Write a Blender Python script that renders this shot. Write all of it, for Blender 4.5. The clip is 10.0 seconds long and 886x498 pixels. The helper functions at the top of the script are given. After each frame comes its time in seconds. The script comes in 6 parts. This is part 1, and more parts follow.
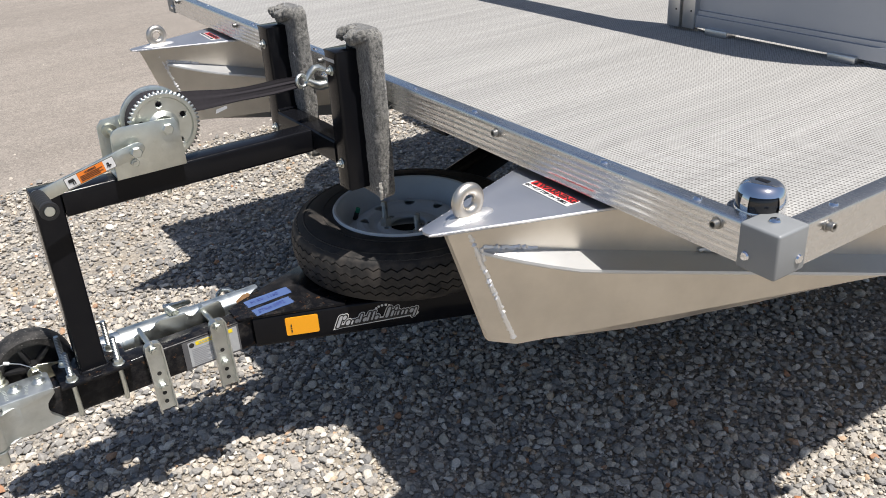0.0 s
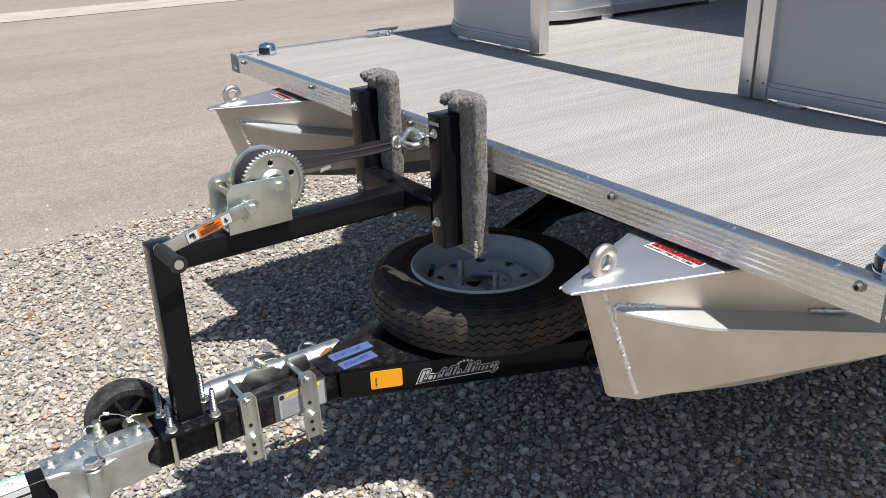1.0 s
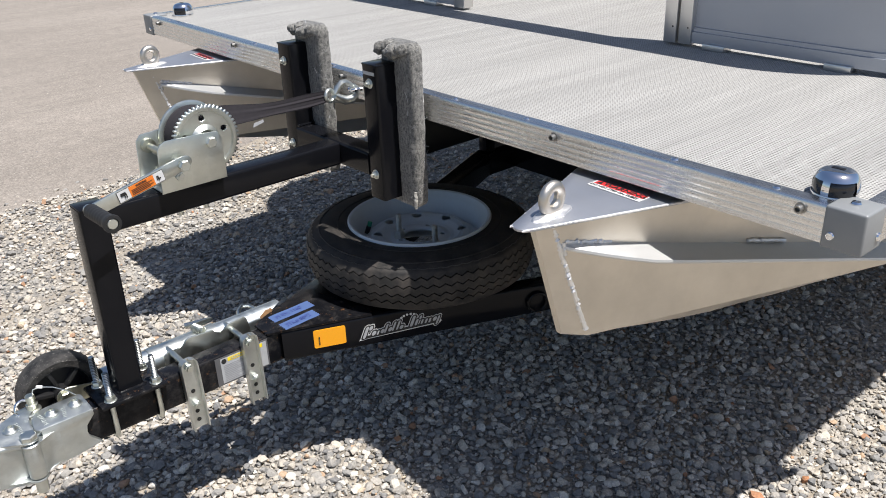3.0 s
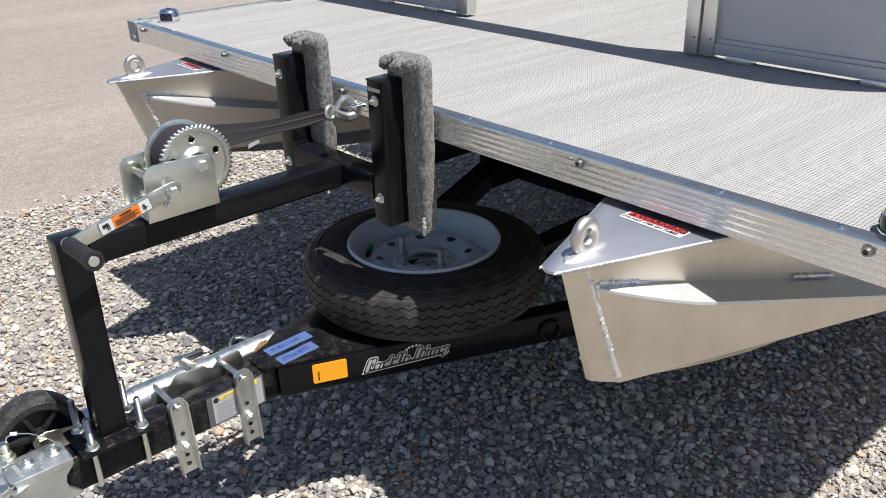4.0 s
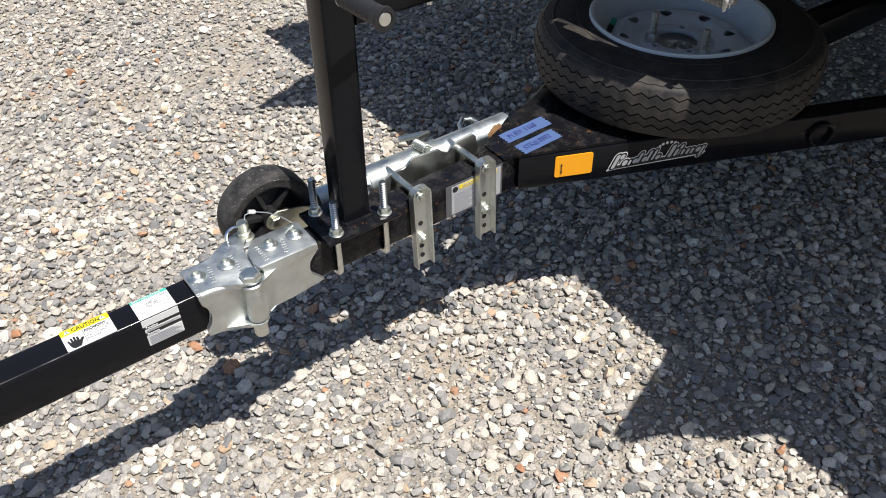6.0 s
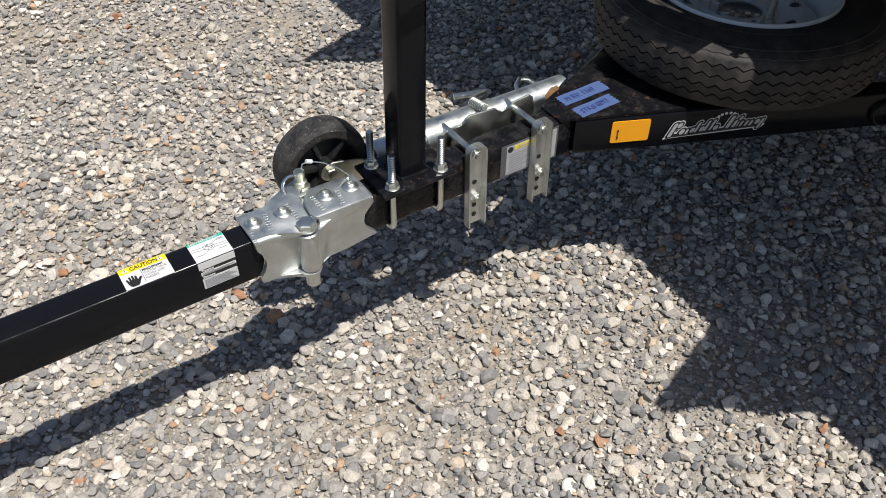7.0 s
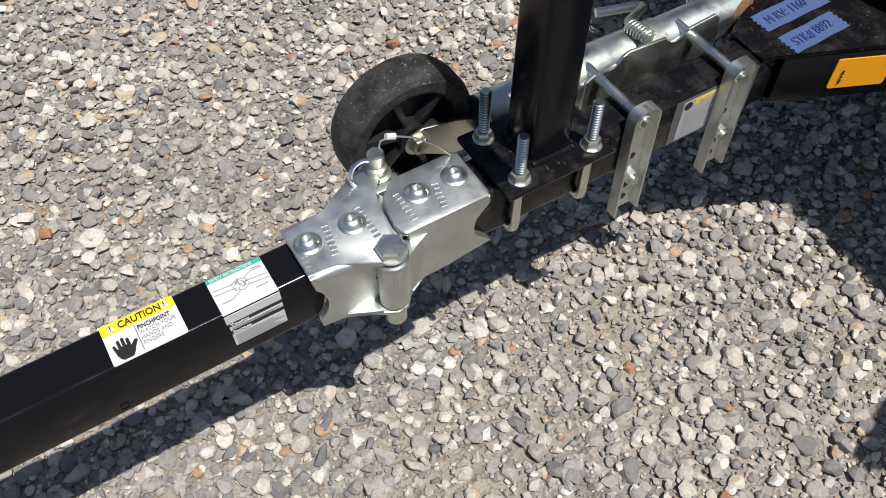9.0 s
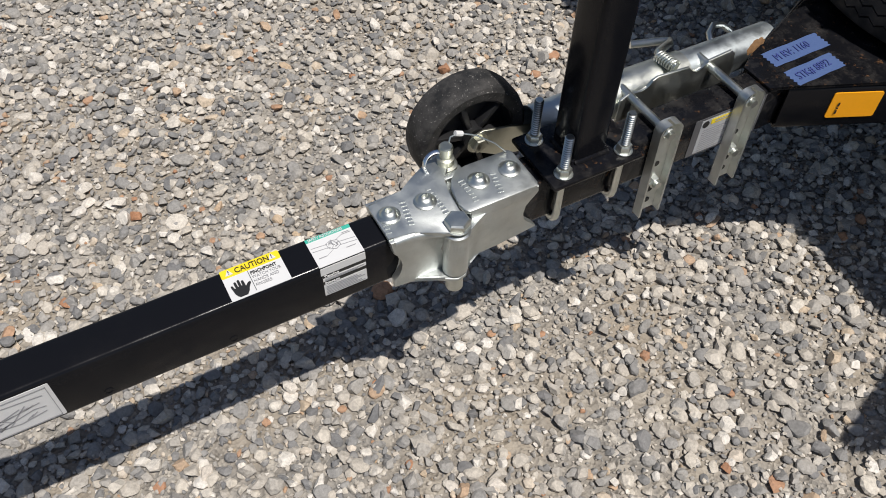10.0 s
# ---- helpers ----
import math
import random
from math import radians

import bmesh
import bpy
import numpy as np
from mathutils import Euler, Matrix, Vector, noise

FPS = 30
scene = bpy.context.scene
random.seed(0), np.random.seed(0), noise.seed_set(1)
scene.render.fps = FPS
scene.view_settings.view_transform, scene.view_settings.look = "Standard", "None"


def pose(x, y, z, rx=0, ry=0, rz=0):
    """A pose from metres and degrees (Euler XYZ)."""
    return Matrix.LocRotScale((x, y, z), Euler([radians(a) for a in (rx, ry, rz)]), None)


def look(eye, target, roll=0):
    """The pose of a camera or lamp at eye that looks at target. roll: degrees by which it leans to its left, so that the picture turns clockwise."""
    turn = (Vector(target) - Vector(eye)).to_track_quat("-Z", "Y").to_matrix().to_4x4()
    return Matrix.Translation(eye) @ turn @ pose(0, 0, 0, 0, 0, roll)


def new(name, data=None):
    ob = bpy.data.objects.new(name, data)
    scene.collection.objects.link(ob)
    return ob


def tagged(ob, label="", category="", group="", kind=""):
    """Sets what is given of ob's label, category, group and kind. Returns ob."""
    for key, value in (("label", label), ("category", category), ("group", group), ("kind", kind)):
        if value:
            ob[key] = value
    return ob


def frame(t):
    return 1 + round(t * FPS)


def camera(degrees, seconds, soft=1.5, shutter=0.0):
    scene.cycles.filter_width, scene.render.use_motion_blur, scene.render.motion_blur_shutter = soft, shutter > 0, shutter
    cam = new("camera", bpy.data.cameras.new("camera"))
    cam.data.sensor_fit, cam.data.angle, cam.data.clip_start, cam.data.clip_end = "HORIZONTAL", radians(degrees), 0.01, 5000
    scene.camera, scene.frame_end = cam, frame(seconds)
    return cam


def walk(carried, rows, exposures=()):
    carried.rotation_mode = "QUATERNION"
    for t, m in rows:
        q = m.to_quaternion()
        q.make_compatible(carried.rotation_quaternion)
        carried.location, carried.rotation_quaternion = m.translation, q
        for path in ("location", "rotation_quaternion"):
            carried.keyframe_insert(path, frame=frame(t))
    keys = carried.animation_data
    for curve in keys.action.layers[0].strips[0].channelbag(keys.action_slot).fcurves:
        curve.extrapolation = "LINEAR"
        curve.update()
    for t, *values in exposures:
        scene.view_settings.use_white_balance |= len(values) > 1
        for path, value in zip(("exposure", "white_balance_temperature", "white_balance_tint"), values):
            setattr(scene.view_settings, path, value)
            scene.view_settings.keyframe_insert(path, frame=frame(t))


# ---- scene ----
cam = camera(55.7, 10.0, soft=0.95)
PATH = [
    (0, (0.037, -1.628, 1.369), (1.008, -0.13, 0.468), -3.6),
    (0.5, (-0.077, -1.582, 1.395), (0.904, -0.05, 0.565), -3.1),
    (1, (-0.182, -1.536, 1.406), (0.861, -0.019, 0.624), -2.1),
    (1.5, (-0.245, -1.504, 1.405), (0.846, -0.006, 0.654), -1.5),
    (2, (-0.263, -1.501, 1.391), (0.848, -0.026, 0.621), -1.1),
    (2.5, (-0.251, -1.506, 1.372), (0.886, -0.075, 0.56), -1.7),
    (2.7, (-0.237, -1.514, 1.367), (0.917, -0.106, 0.538), -2.0),
    (3.8, (-0.192, -1.425, 1.356), (1.013, -0.083, 0.491), -2.1),
    (4, (-0.165, -1.372, 1.362), (1.035, -0.017, 0.511), -1.9),
    (4.5, (-0.09, -1.263, 1.375), (1.062, 0.152, 0.556), -1.8),
    (5, (-0.092, -1.175, 1.327), (0.968, 0.223, 0.365), -1.3),
    (5.5, (-0.203, -1.09, 1.266), (0.739, 0.215, 0.079), 0.0),
    (6, (-0.309, -0.999, 1.267), (0.578, 0.252, -0.016), -1.2),
    (7.3, (-0.364, -0.951, 1.241), (0.45, 0.28, -0.108), 1.0),
    (7.5, (-0.367, -0.91, 1.229), (0.454, 0.314, -0.124), 1.2),
    (8, (-0.345, -0.758, 1.17), (0.469, 0.427, -0.221), 2.0),
    (8.5, (-0.25, -0.559, 1.102), (0.47, 0.552, -0.397), 0.9),
    (9, (-0.207, -0.489, 1.072), (0.418, 0.533, -0.529), 0.1),
    (9.5, (-0.214, -0.495, 1.079), (0.391, 0.508, -0.542), 1.1),
    (10, (-0.339, -0.608, 1.166), (0.3, 0.495, -0.376), 2.0),
]
EXPOSURES = [(0, 0.56, 6400, 12), (1, 0.57, 6380, 12), (2.5, 0.61, 6290, 12), (4, 0.69, 6270, 12), (5, 0.72, 6250, 12), (5.5, 0.74, 6250, 12), (6.2, 0.50, 6400, 12), (7.5, 0.17, 6370, 12), (8.5, 0.21, 6310, 12), (9.5, -0.01, 6390, 12), (10, -0.01, 6390, 12)]
walk(cam, [(t, look(eye, target, roll)) for t, eye, target, roll in PATH], EXPOSURES)


# ---- light ----
SUN_DIR = Vector((0.112, -0.37, 1.0)).normalized()
world = bpy.data.worlds.new("sky")
scene.world = world
world.use_nodes = True
wn = world.node_tree
sky = wn.nodes.new("ShaderNodeTexSky")
sky.sky_type = "NISHITA"
sky.sun_disc = False
sky.sun_elevation = math.asin(SUN_DIR.z)
sky.sun_rotation = math.atan2(SUN_DIR.x, SUN_DIR.y)
wn.links.new(sky.outputs[0], wn.nodes["Background"].inputs[0])
wn.nodes["Background"].inputs[1].default_value = 0.064
sun_data = bpy.data.lights.new("sun", "SUN")
sun_data.energy, sun_data.angle, sun_data.color = 4.65, radians(0.55), (1.0, 0.955, 0.88)
sun = new("sun", sun_data)
sun.matrix_world = look(SUN_DIR * 20, (0, 0, 0))


# ---- materials ----
class Mat:
    """A principled material with helpers for procedural detail in object space."""

    def __init__(self, name, color=(0.5, 0.5, 0.5), rough=0.5, metal=0.0, spec=0.5, coat=0.0):
        self.m = bpy.data.materials.new(name)
        self.m.use_nodes = True
        self.t = self.m.node_tree
        self.b = self.t.nodes["Principled BSDF"]
        self.b.inputs["Base Color"].default_value = (*color, 1)
        self.b.inputs["Roughness"].default_value = rough
        self.b.inputs["Metallic"].default_value = metal
        self.b.inputs["Specular IOR Level"].default_value = spec
        self.b.inputs["Coat Weight"].default_value = coat
        self.co = self.t.nodes.new("ShaderNodeNewGeometry").outputs["Position"]
        self.height = None

    def node(self, kind, **values):
        n = self.t.nodes.new(kind)
        for k, v in values.items():
            n.inputs[k].default_value = v
        return n

    def link(self, a, b):
        self.t.links.new(a, b)

    def stretch(self, sx, sy, sz):
        n = self.node("ShaderNodeMapping")
        n.inputs["Scale"].default_value = (sx, sy, sz)
        self.link(self.co, n.inputs["Vector"])
        return n.outputs[0]

    def noise(self, scale, detail=3.0, rough=0.55, vec=None):
        n = self.node("ShaderNodeTexNoise", Scale=scale, Detail=detail, Roughness=rough)
        self.link(vec if vec else self.co, n.inputs["Vector"])
        return n.outputs[0]

    def ramp(self, src, stops):
        n = self.node("ShaderNodeValToRGB")
        e = n.color_ramp.elements
        while len(e) < len(stops):
            e.new(0.5)
        for el, (p, c) in zip(e, stops):
            el.position = p
            el.color = (*c, 1) if hasattr(c, "__len__") else (c, c, c, 1)
        self.link(src, n.inputs[0])
        return n.outputs[0]

    def math(self, op, a, b=None):
        n = self.node("ShaderNodeMath")
        n.operation = op
        for i, v in enumerate((a, b)):
            if v is None:
                continue
            if isinstance(v, (int, float)):
                n.inputs[i].default_value = v
            else:
                self.link(v, n.inputs[i])
        return n.outputs[0]

    def mix(self, fac, a, b, blend="MIX"):
        n = self.t.nodes.new("ShaderNodeMix")
        n.data_type, n.blend_type = "RGBA", blend
        for sock, v in ((n.inputs[0], fac), (n.inputs[6], a), (n.inputs[7], b)):
            if isinstance(v, (int, float)):
                sock.default_value = v
            elif isinstance(v, tuple):
                sock.default_value = (*v, 1)
            else:
                self.link(v, sock)
        return n.outputs[2]

    def color(self, src):
        self.link(src, self.b.inputs["Base Color"])
        return self

    def roughness(self, src):
        self.link(src, self.b.inputs["Roughness"])
        return self

    def bump(self, src, dist, strength=1.0):
        n = self.node("ShaderNodeBump", Strength=strength, Distance=dist)
        self.link(src, n.inputs["Height"])
        if self.height:
            self.link(self.height, n.inputs["Normal"])
        self.height = n.outputs[0]
        self.link(self.height, self.b.inputs["Normal"])
        return self


def plain(name, color, rough=0.5, metal=0.0, vary=0.12, scale=60.0):
    m = Mat(name, color, rough, metal)
    lo = tuple(c * (1 - vary) for c in color)
    hi = tuple(min(1, c * (1 + vary)) for c in color)
    m.color(m.mix(m.noise(scale), lo, hi))
    return m.m


def mat_black(name="black_powder_coat", rust=False):
    m = Mat(name, (0.008, 0.008, 0.009), 0.15, 0, 0.17)
    dust = m.ramp(m.noise(14, 5, 0.65), [(0.52, 0.0), (0.82, 1.0)])
    c = m.mix(m.math("MULTIPLY", dust, 0.09), (0.0065, 0.0068, 0.0085), (0.05, 0.046, 0.042))
    if rust:
        spots = m.ramp(m.noise(70, 6, 0.7), [(0.60, 0.0), (0.68, 1.0)])
        scuff = m.ramp(m.noise(26, 6, 0.75), [(0.48, 0.0), (0.66, 1.0)])
        c = m.mix(m.math("MULTIPLY", scuff, 0.35), c, (0.07, 0.065, 0.06))
        c = m.mix(m.math("MULTIPLY", spots, 0.6), c, (0.16, 0.08, 0.035))
    m.color(c)
    m.roughness(m.ramp(m.noise(35, 4), [(0.3, 0.10), (0.75, 0.26)]))
    return m.bump(m.noise(420, 2), 0.0003, 0.2).m


def mat_zinc(name="zinc_plated_steel", tint=(0.70, 0.72, 0.67), lo=0.28, hi=0.5, grain=0.0):
    m = Mat(name, tint, 0.4, 1.0)
    cells = m.node("ShaderNodeTexVoronoi", Scale=95.0)
    m.link(m.co, cells.inputs["Vector"])
    spangle = m.mix(0.25, m.mix(m.noise(28, 4), tuple(c * 0.78 for c in tint), tuple(min(1, c * 1.15) for c in tint)), m.ramp(cells.outputs["Color"], [(0.1, 0.30), (0.9, 0.68)]), "SOFT_LIGHT")
    m.color(spangle)
    m.roughness(m.ramp(m.noise(40, 5, 0.6), [(0.3, lo), (0.75, hi)]))
    if grain:
        m.bump(m.noise(620, 2), 0.0005, grain)
    return m.bump(m.noise(160, 3), 0.0005, 0.3).m


def mat_alu(name, tint, lo, hi, sx, sy, sz, stain=0.25, relief=0.25):
    m = Mat(name, tint, 0.35, 1.0)
    lines = m.noise(40, 4, 0.7, m.stretch(sx, sy, sz))
    blot = m.ramp(m.noise(7, 5, 0.6), [(0.35, 0.0), (0.75, 1.0)])
    m.color(m.mix(m.math("MULTIPLY", blot, stain), tint, tuple(c * 0.6 for c in tint)))
    m.roughness(m.ramp(m.mix(0.5, lines, m.noise(12, 4)), [(0.3, lo), (0.7, hi)]))
    return m.bump(lines, 0.0006, relief).m


def mat_deck():
    """Woven vinyl: rows of short raised ribs with small dark holes between them."""
    m = Mat("woven_vinyl", (0.5, 0.47, 0.41), 0.7)
    wx = m.node("ShaderNodeTexWave", Scale=45.0)
    wx.bands_direction = "X"
    wy = m.node("ShaderNodeTexWave", Scale=56.0)
    wy.bands_direction = "Y"
    for w in (wx, wy):
        m.link(m.co, w.inputs["Vector"])
        w.inputs["Distortion"].default_value = 0.25
        w.inputs["Detail Scale"].default_value = 30.0
    hole = m.math("MULTIPLY", wx.outputs["Fac"], wy.outputs["Fac"])
    tone = m.ramp(m.noise(6, 5, 0.65, m.stretch(0.25, 3.0, 1)), [(0.3, (0.325, 0.322, 0.310)), (0.7, (0.445, 0.438, 0.42))])
    yarn = m.mix(m.ramp(m.noise(300, 2), [(0.35, 0.0), (0.65, 1.0)]), tone, (0.24, 0.23, 0.21))
    rows = m.ramp(m.noise(6, 3, 0.6, m.stretch(0.16, 22, 1)), [(0.32, 0.91), (0.68, 1.06)])
    weave = m.mix(1.0, m.mix(0.55, tone, yarn), rows, "MULTIPLY")
    m.color(m.mix(m.ramp(hole, [(0.40, 0.0), (0.62, 1.0)]), weave, (0.13, 0.127, 0.12)))
    return m.bump(hole, 0.002, 0.6).m


def mat_carpet():
    m = Mat("grey_marine_carpet", (0.2, 0.2, 0.195), 1.0, 0, 0.1)
    rows = m.mix(0.35, m.noise(190, 4, 0.75), m.noise(210, 2, 0.5, m.stretch(1, 1, 0.45)))
    tone = m.ramp(m.noise(22, 5, 0.6), [(0.3, (0.15, 0.147, 0.138)), (0.72, (0.30, 0.29, 0.265))])
    m.color(m.mix(m.ramp(rows, [(0.40, 0.0), (0.57, 1.0)]), (0.075, 0.075, 0.072), tone))
    m.b.inputs["Sheen Weight"].default_value = 0.3
    return m.bump(rows, 0.0034, 0.9).m


def mat_gravel():
    m = Mat("crushed_limestone", (0.3, 0.28, 0.25), 0.85, 0, 0.3)
    geo = m.t.nodes.new("ShaderNodeNewGeometry")
    tone = m.ramp(geo.outputs["Random Per Island"], [
        (0.0, (0.150, 0.150, 0.152)), (0.15, (0.232, 0.227, 0.218)), (0.40, (0.330, 0.312, 0.284)),
        (0.60, (0.430, 0.390, 0.333)), (0.78, (0.535, 0.485, 0.408)), (0.93, (0.69, 0.65, 0.585)), (0.978, (0.48, 0.37, 0.25)), (0.999, (0.38, 0.18, 0.09))])
    grain = m.ramp(m.noise(190, 4, 0.7), [(0.28, 0.70), (0.72, 1.28)])
    dust = m.ramp(m.noise(3.0, 5, 0.6), [(0.35, 0.0), (0.75, 1.0)])
    c = m.mix(1.0, tone, grain, "MULTIPLY")
    m.color(m.mix(m.math("MULTIPLY", dust, 0.26), c, (0.40, 0.365, 0.32)))
    return m.bump(m.noise(260, 3), 0.002, 0.5).m


def mat_ground():
    m = Mat("gravel_bed", (0.2, 0.19, 0.17), 0.95, 0, 0.2)
    v = m.node("ShaderNodeTexVoronoi", Scale=48.0)
    w = m.node("ShaderNodeTexVoronoi", Scale=160.0)
    for n in (v, w):
        m.link(m.co, n.inputs["Vector"])
    stops = [(0.10, (0.14, 0.138, 0.134)), (0.35, (0.22, 0.213, 0.20)), (0.55, (0.31, 0.292, 0.262)), (0.72, (0.41, 0.38, 0.335)), (0.9, (0.55, 0.52, 0.46))]
    tone = m.mix(m.ramp(m.noise(6, 4), [(0.35, 0.0), (0.65, 1.0)]), m.ramp(v.outputs["Color"], stops), m.ramp(w.outputs["Color"], stops))
    m.color(m.mix(m.ramp(m.noise(4, 4), [(0.42, 0.1), (0.62, 0.75)]), tone, (0.32, 0.272, 0.210)))
    m.bump(w.outputs["Distance"], 0.004, 0.8)
    return m.bump(v.outputs["Distance"], 0.010, 0.9).m


def mat_asphalt():
    m = Mat("worn_asphalt", (0.22, 0.2, 0.18), 0.9, 0, 0.25)
    agg = m.node("ShaderNodeTexVoronoi", Scale=150.0)
    m.link(m.co, agg.inputs["Vector"])
    big = m.ramp(m.noise(0.55, 6, 0.6, m.stretch(0.35, 1.4, 1)), [(0.25, (0.195, 0.172, 0.149)), (0.75, (0.312, 0.279, 0.244))])
    mid = m.mix(m.ramp(m.noise(9, 5, 0.7), [(0.3, 0.0), (0.75, 0.45)]), big, (0.16, 0.146, 0.13))
    spec = m.ramp(agg.outputs["Color"], [(0.2, 0.80), (0.8, 1.20)])
    c = m.mix(1.0, mid, spec, "MULTIPLY")
    crack = m.ramp(m.noise(1.3, 7, 0.75, m.stretch(0.5, 2.4, 1)), [(0.492, 0.0), (0.5, 0.5), (0.508, 0.0)])
    chips = m.ramp(m.noise(75, 2, 0.5), [(0.66, 0.0), (0.70, 0.55)])
    c = m.mix(chips, c, (0.44, 0.405, 0.36))
    m.color(m.mix(crack, c, (0.12, 0.11, 0.1)))
    return m.bump(agg.outputs["Distance"], 0.003, 0.5).m


def mat_rubber(name, base, dust, amount=0.5):
    m = Mat(name, base, 0.8, 0, 0.3)
    d = m.ramp(m.noise(24, 6, 0.7), [(0.42, 0.0), (0.72, 1.0)])
    m.color(m.mix(m.math("MULTIPLY", d, amount), base, dust))
    m.roughness(m.ramp(d, [(0.0, 0.55), (1.0, 0.9)]))
    return m.bump(m.noise(300, 3), 0.0008, 0.4).m


def mat_tape():
    m = Mat("blue_masking_tape", (0.12, 0.19, 0.48), 0.75)
    m.color(m.mix(m.noise(90, 4, 0.7, m.stretch(1, 6, 1)), (0.040, 0.078, 0.205), (0.075, 0.125, 0.275)))
    return m.bump(m.noise(220, 3), 0.0006, 0.5).m


def mat_caster():
    """Black rubber with pale grit pressed into it."""
    m = Mat("dusty_caster_rubber", (0.02, 0.02, 0.02), 0.6, 0, 0.3)
    grit = m.ramp(m.noise(330, 3, 0.6), [(0.64, 0.0), (0.70, 1.0)])
    film = m.ramp(m.noise(30, 5, 0.7), [(0.40, 0.0), (0.75, 1.0)])
    c = m.mix(m.math("MULTIPLY", film, 0.5), (0.017, 0.017, 0.017), (0.15, 0.14, 0.13))
    m.color(m.mix(m.math("MULTIPLY", grit, 0.7), c, (0.42, 0.40, 0.37)))
    return m.bump(m.noise(200, 3), 0.001, 0.5).m


def mat_thread():
    """Zinc-plated thread with the shade of its grooves painted on as dark bands."""
    m = Mat("shaded_zinc_thread", (0.6, 0.62, 0.59), 0.38, 1.0)
    w = m.node("ShaderNodeTexWave", Scale=87.0)
    w.bands_direction = "Z"
    m.link(m.co, w.inputs["Vector"])
    m.color(m.mix(m.ramp(w.outputs["Fac"], [(0.25, 0.0), (0.6, 1.0)]), (0.15, 0.15, 0.14), (0.64, 0.66, 0.63)))
    return m.m


THREAD = mat_thread()
BLACK = mat_black()
BLACK_WORN = mat_black("worn_black_paint", True)
ZINC = mat_zinc()
ZINC_TUBE = mat_zinc("blue_zinc_tube", (0.58, 0.63, 0.65), 0.34, 0.56)
ZINC_YELLOW = mat_zinc("yellow_zinc_steel", (0.62, 0.62, 0.52), 0.3, 0.5)
ZINC_CAST = mat_zinc("satin_zinc_casting", (0.62, 0.645, 0.625), 0.38, 0.58, 0.22)
GALV = mat_zinc("galvanised_steel", (0.70, 0.72, 0.69), 0.32, 0.55)
RUST = plain("rusty_steel", (0.17, 0.09, 0.036), 0.8, 0.1, 0.6, 160)
ALU_RAIL = mat_alu("extruded_aluminium", (0.76, 0.76, 0.76), 0.22, 0.32, 30, 0.6, 30, 0.15, 0.03)
ALU_HULL = mat_alu("mill_finish_aluminium", (0.68, 0.635, 0.565), 0.30, 0.50, 0.8, 0.8, 26, 0.55)
ALU_FIN = mat_alu("rough_aluminium_fin", (0.70, 0.70, 0.69), 0.52, 0.70, 0.8, 20, 20, 0.15)
ALU_PLATE = mat_alu("brushed_aluminium_plate", (0.50, 0.515, 0.55), 0.45, 0.56, 22, 1.0, 22, 0.12)
ALU_WELD = mat_alu("weld_bead", (0.82, 0.81, 0.80), 0.42, 0.62, 3, 3, 3, 0.35)
ALU_POST = mat_alu("anodised_post", (0.74, 0.73, 0.71), 0.3, 0.45, 30, 30, 0.6, 0.15)
CAP = plain("grey_corner_cap", (0.24, 0.25, 0.255), 0.45, 0.15, 0.08, 30)
DECK = mat_deck()
CARPET = mat_carpet()
FRAY = plain("pale_carpet_backing", (0.40, 0.385, 0.35), 0.95, 0, 0.5, 320)
GRAVEL = mat_gravel()
GROUND = mat_ground()
ASPHALT = mat_asphalt()
CONCRETE = plain("pale_concrete", (0.37, 0.342, 0.305), 0.9, 0, 0.28, 2.2)
TYRE = mat_rubber("trailer_tyre_rubber", (0.019, 0.0185, 0.018), (0.14, 0.118, 0.10), 0.5)
CASTER = mat_caster()
BLACK_PLASTIC = plain("black_plastic", (0.016, 0.016, 0.017), 0.4, 0, 0.2, 50)
GRIP = plain("rubber_grip", (0.012, 0.012, 0.0125), 0.62, 0, 0.25, 70)
RIM = plain("pale_grey_rim_paint", (0.56, 0.62, 0.66), 0.38, 0.0, 0.10, 20)
BOLT = plain("dull_steel_bolt", (0.34, 0.33, 0.31), 0.4, 0.9, 0.25, 300)
CHROME = Mat("chrome", (0.82, 0.83, 0.85), 0.07, 1.0).m
DARK_LENS = Mat("dark_lens", (0.012, 0.012, 0.014), 0.12, 0.0, 0.6).m
STRAP = plain("dark_webbing", (0.018, 0.0155, 0.019), 0.95, 0, 0.35, 160)
ORANGE = plain("amber_reflector", (0.95, 0.40, 0.010), 0.32, 0, 0.05, 200)
STICKER = plain("white_vinyl", (0.64, 0.64, 0.63), 0.4, 0, 0.04, 40)
LAMINATE = plain("dark_clear_laminate", (0.10, 0.10, 0.105), 0.3, 0, 0.2, 60)
STICKER_GREY = plain("silver_vinyl", (0.42, 0.43, 0.44), 0.4, 0.1, 0.10, 60)
YELLOW = plain("yellow_vinyl", (0.80, 0.62, 0.02), 0.4, 0, 0.05, 40)
GREEN = plain("green_vinyl", (0.05, 0.40, 0.30), 0.4, 0, 0.05, 40)
RED = plain("red_vinyl", (0.62, 0.03, 0.03), 0.4, 0, 0.06, 40)
PRINT_ORANGE = plain("orange_vinyl", (0.78, 0.20, 0.02), 0.4, 0, 0.05, 40)
INK = plain("black_ink", (0.015, 0.015, 0.015), 0.5, 0, 0.1, 40)
GREY_INK = plain("grey_ink", (0.30, 0.30, 0.31), 0.5, 0, 0.1, 40)
BLUE_INK = plain("blue_ink", (0.04, 0.06, 0.22), 0.6, 0, 0.1, 40)
TAPE = mat_tape()
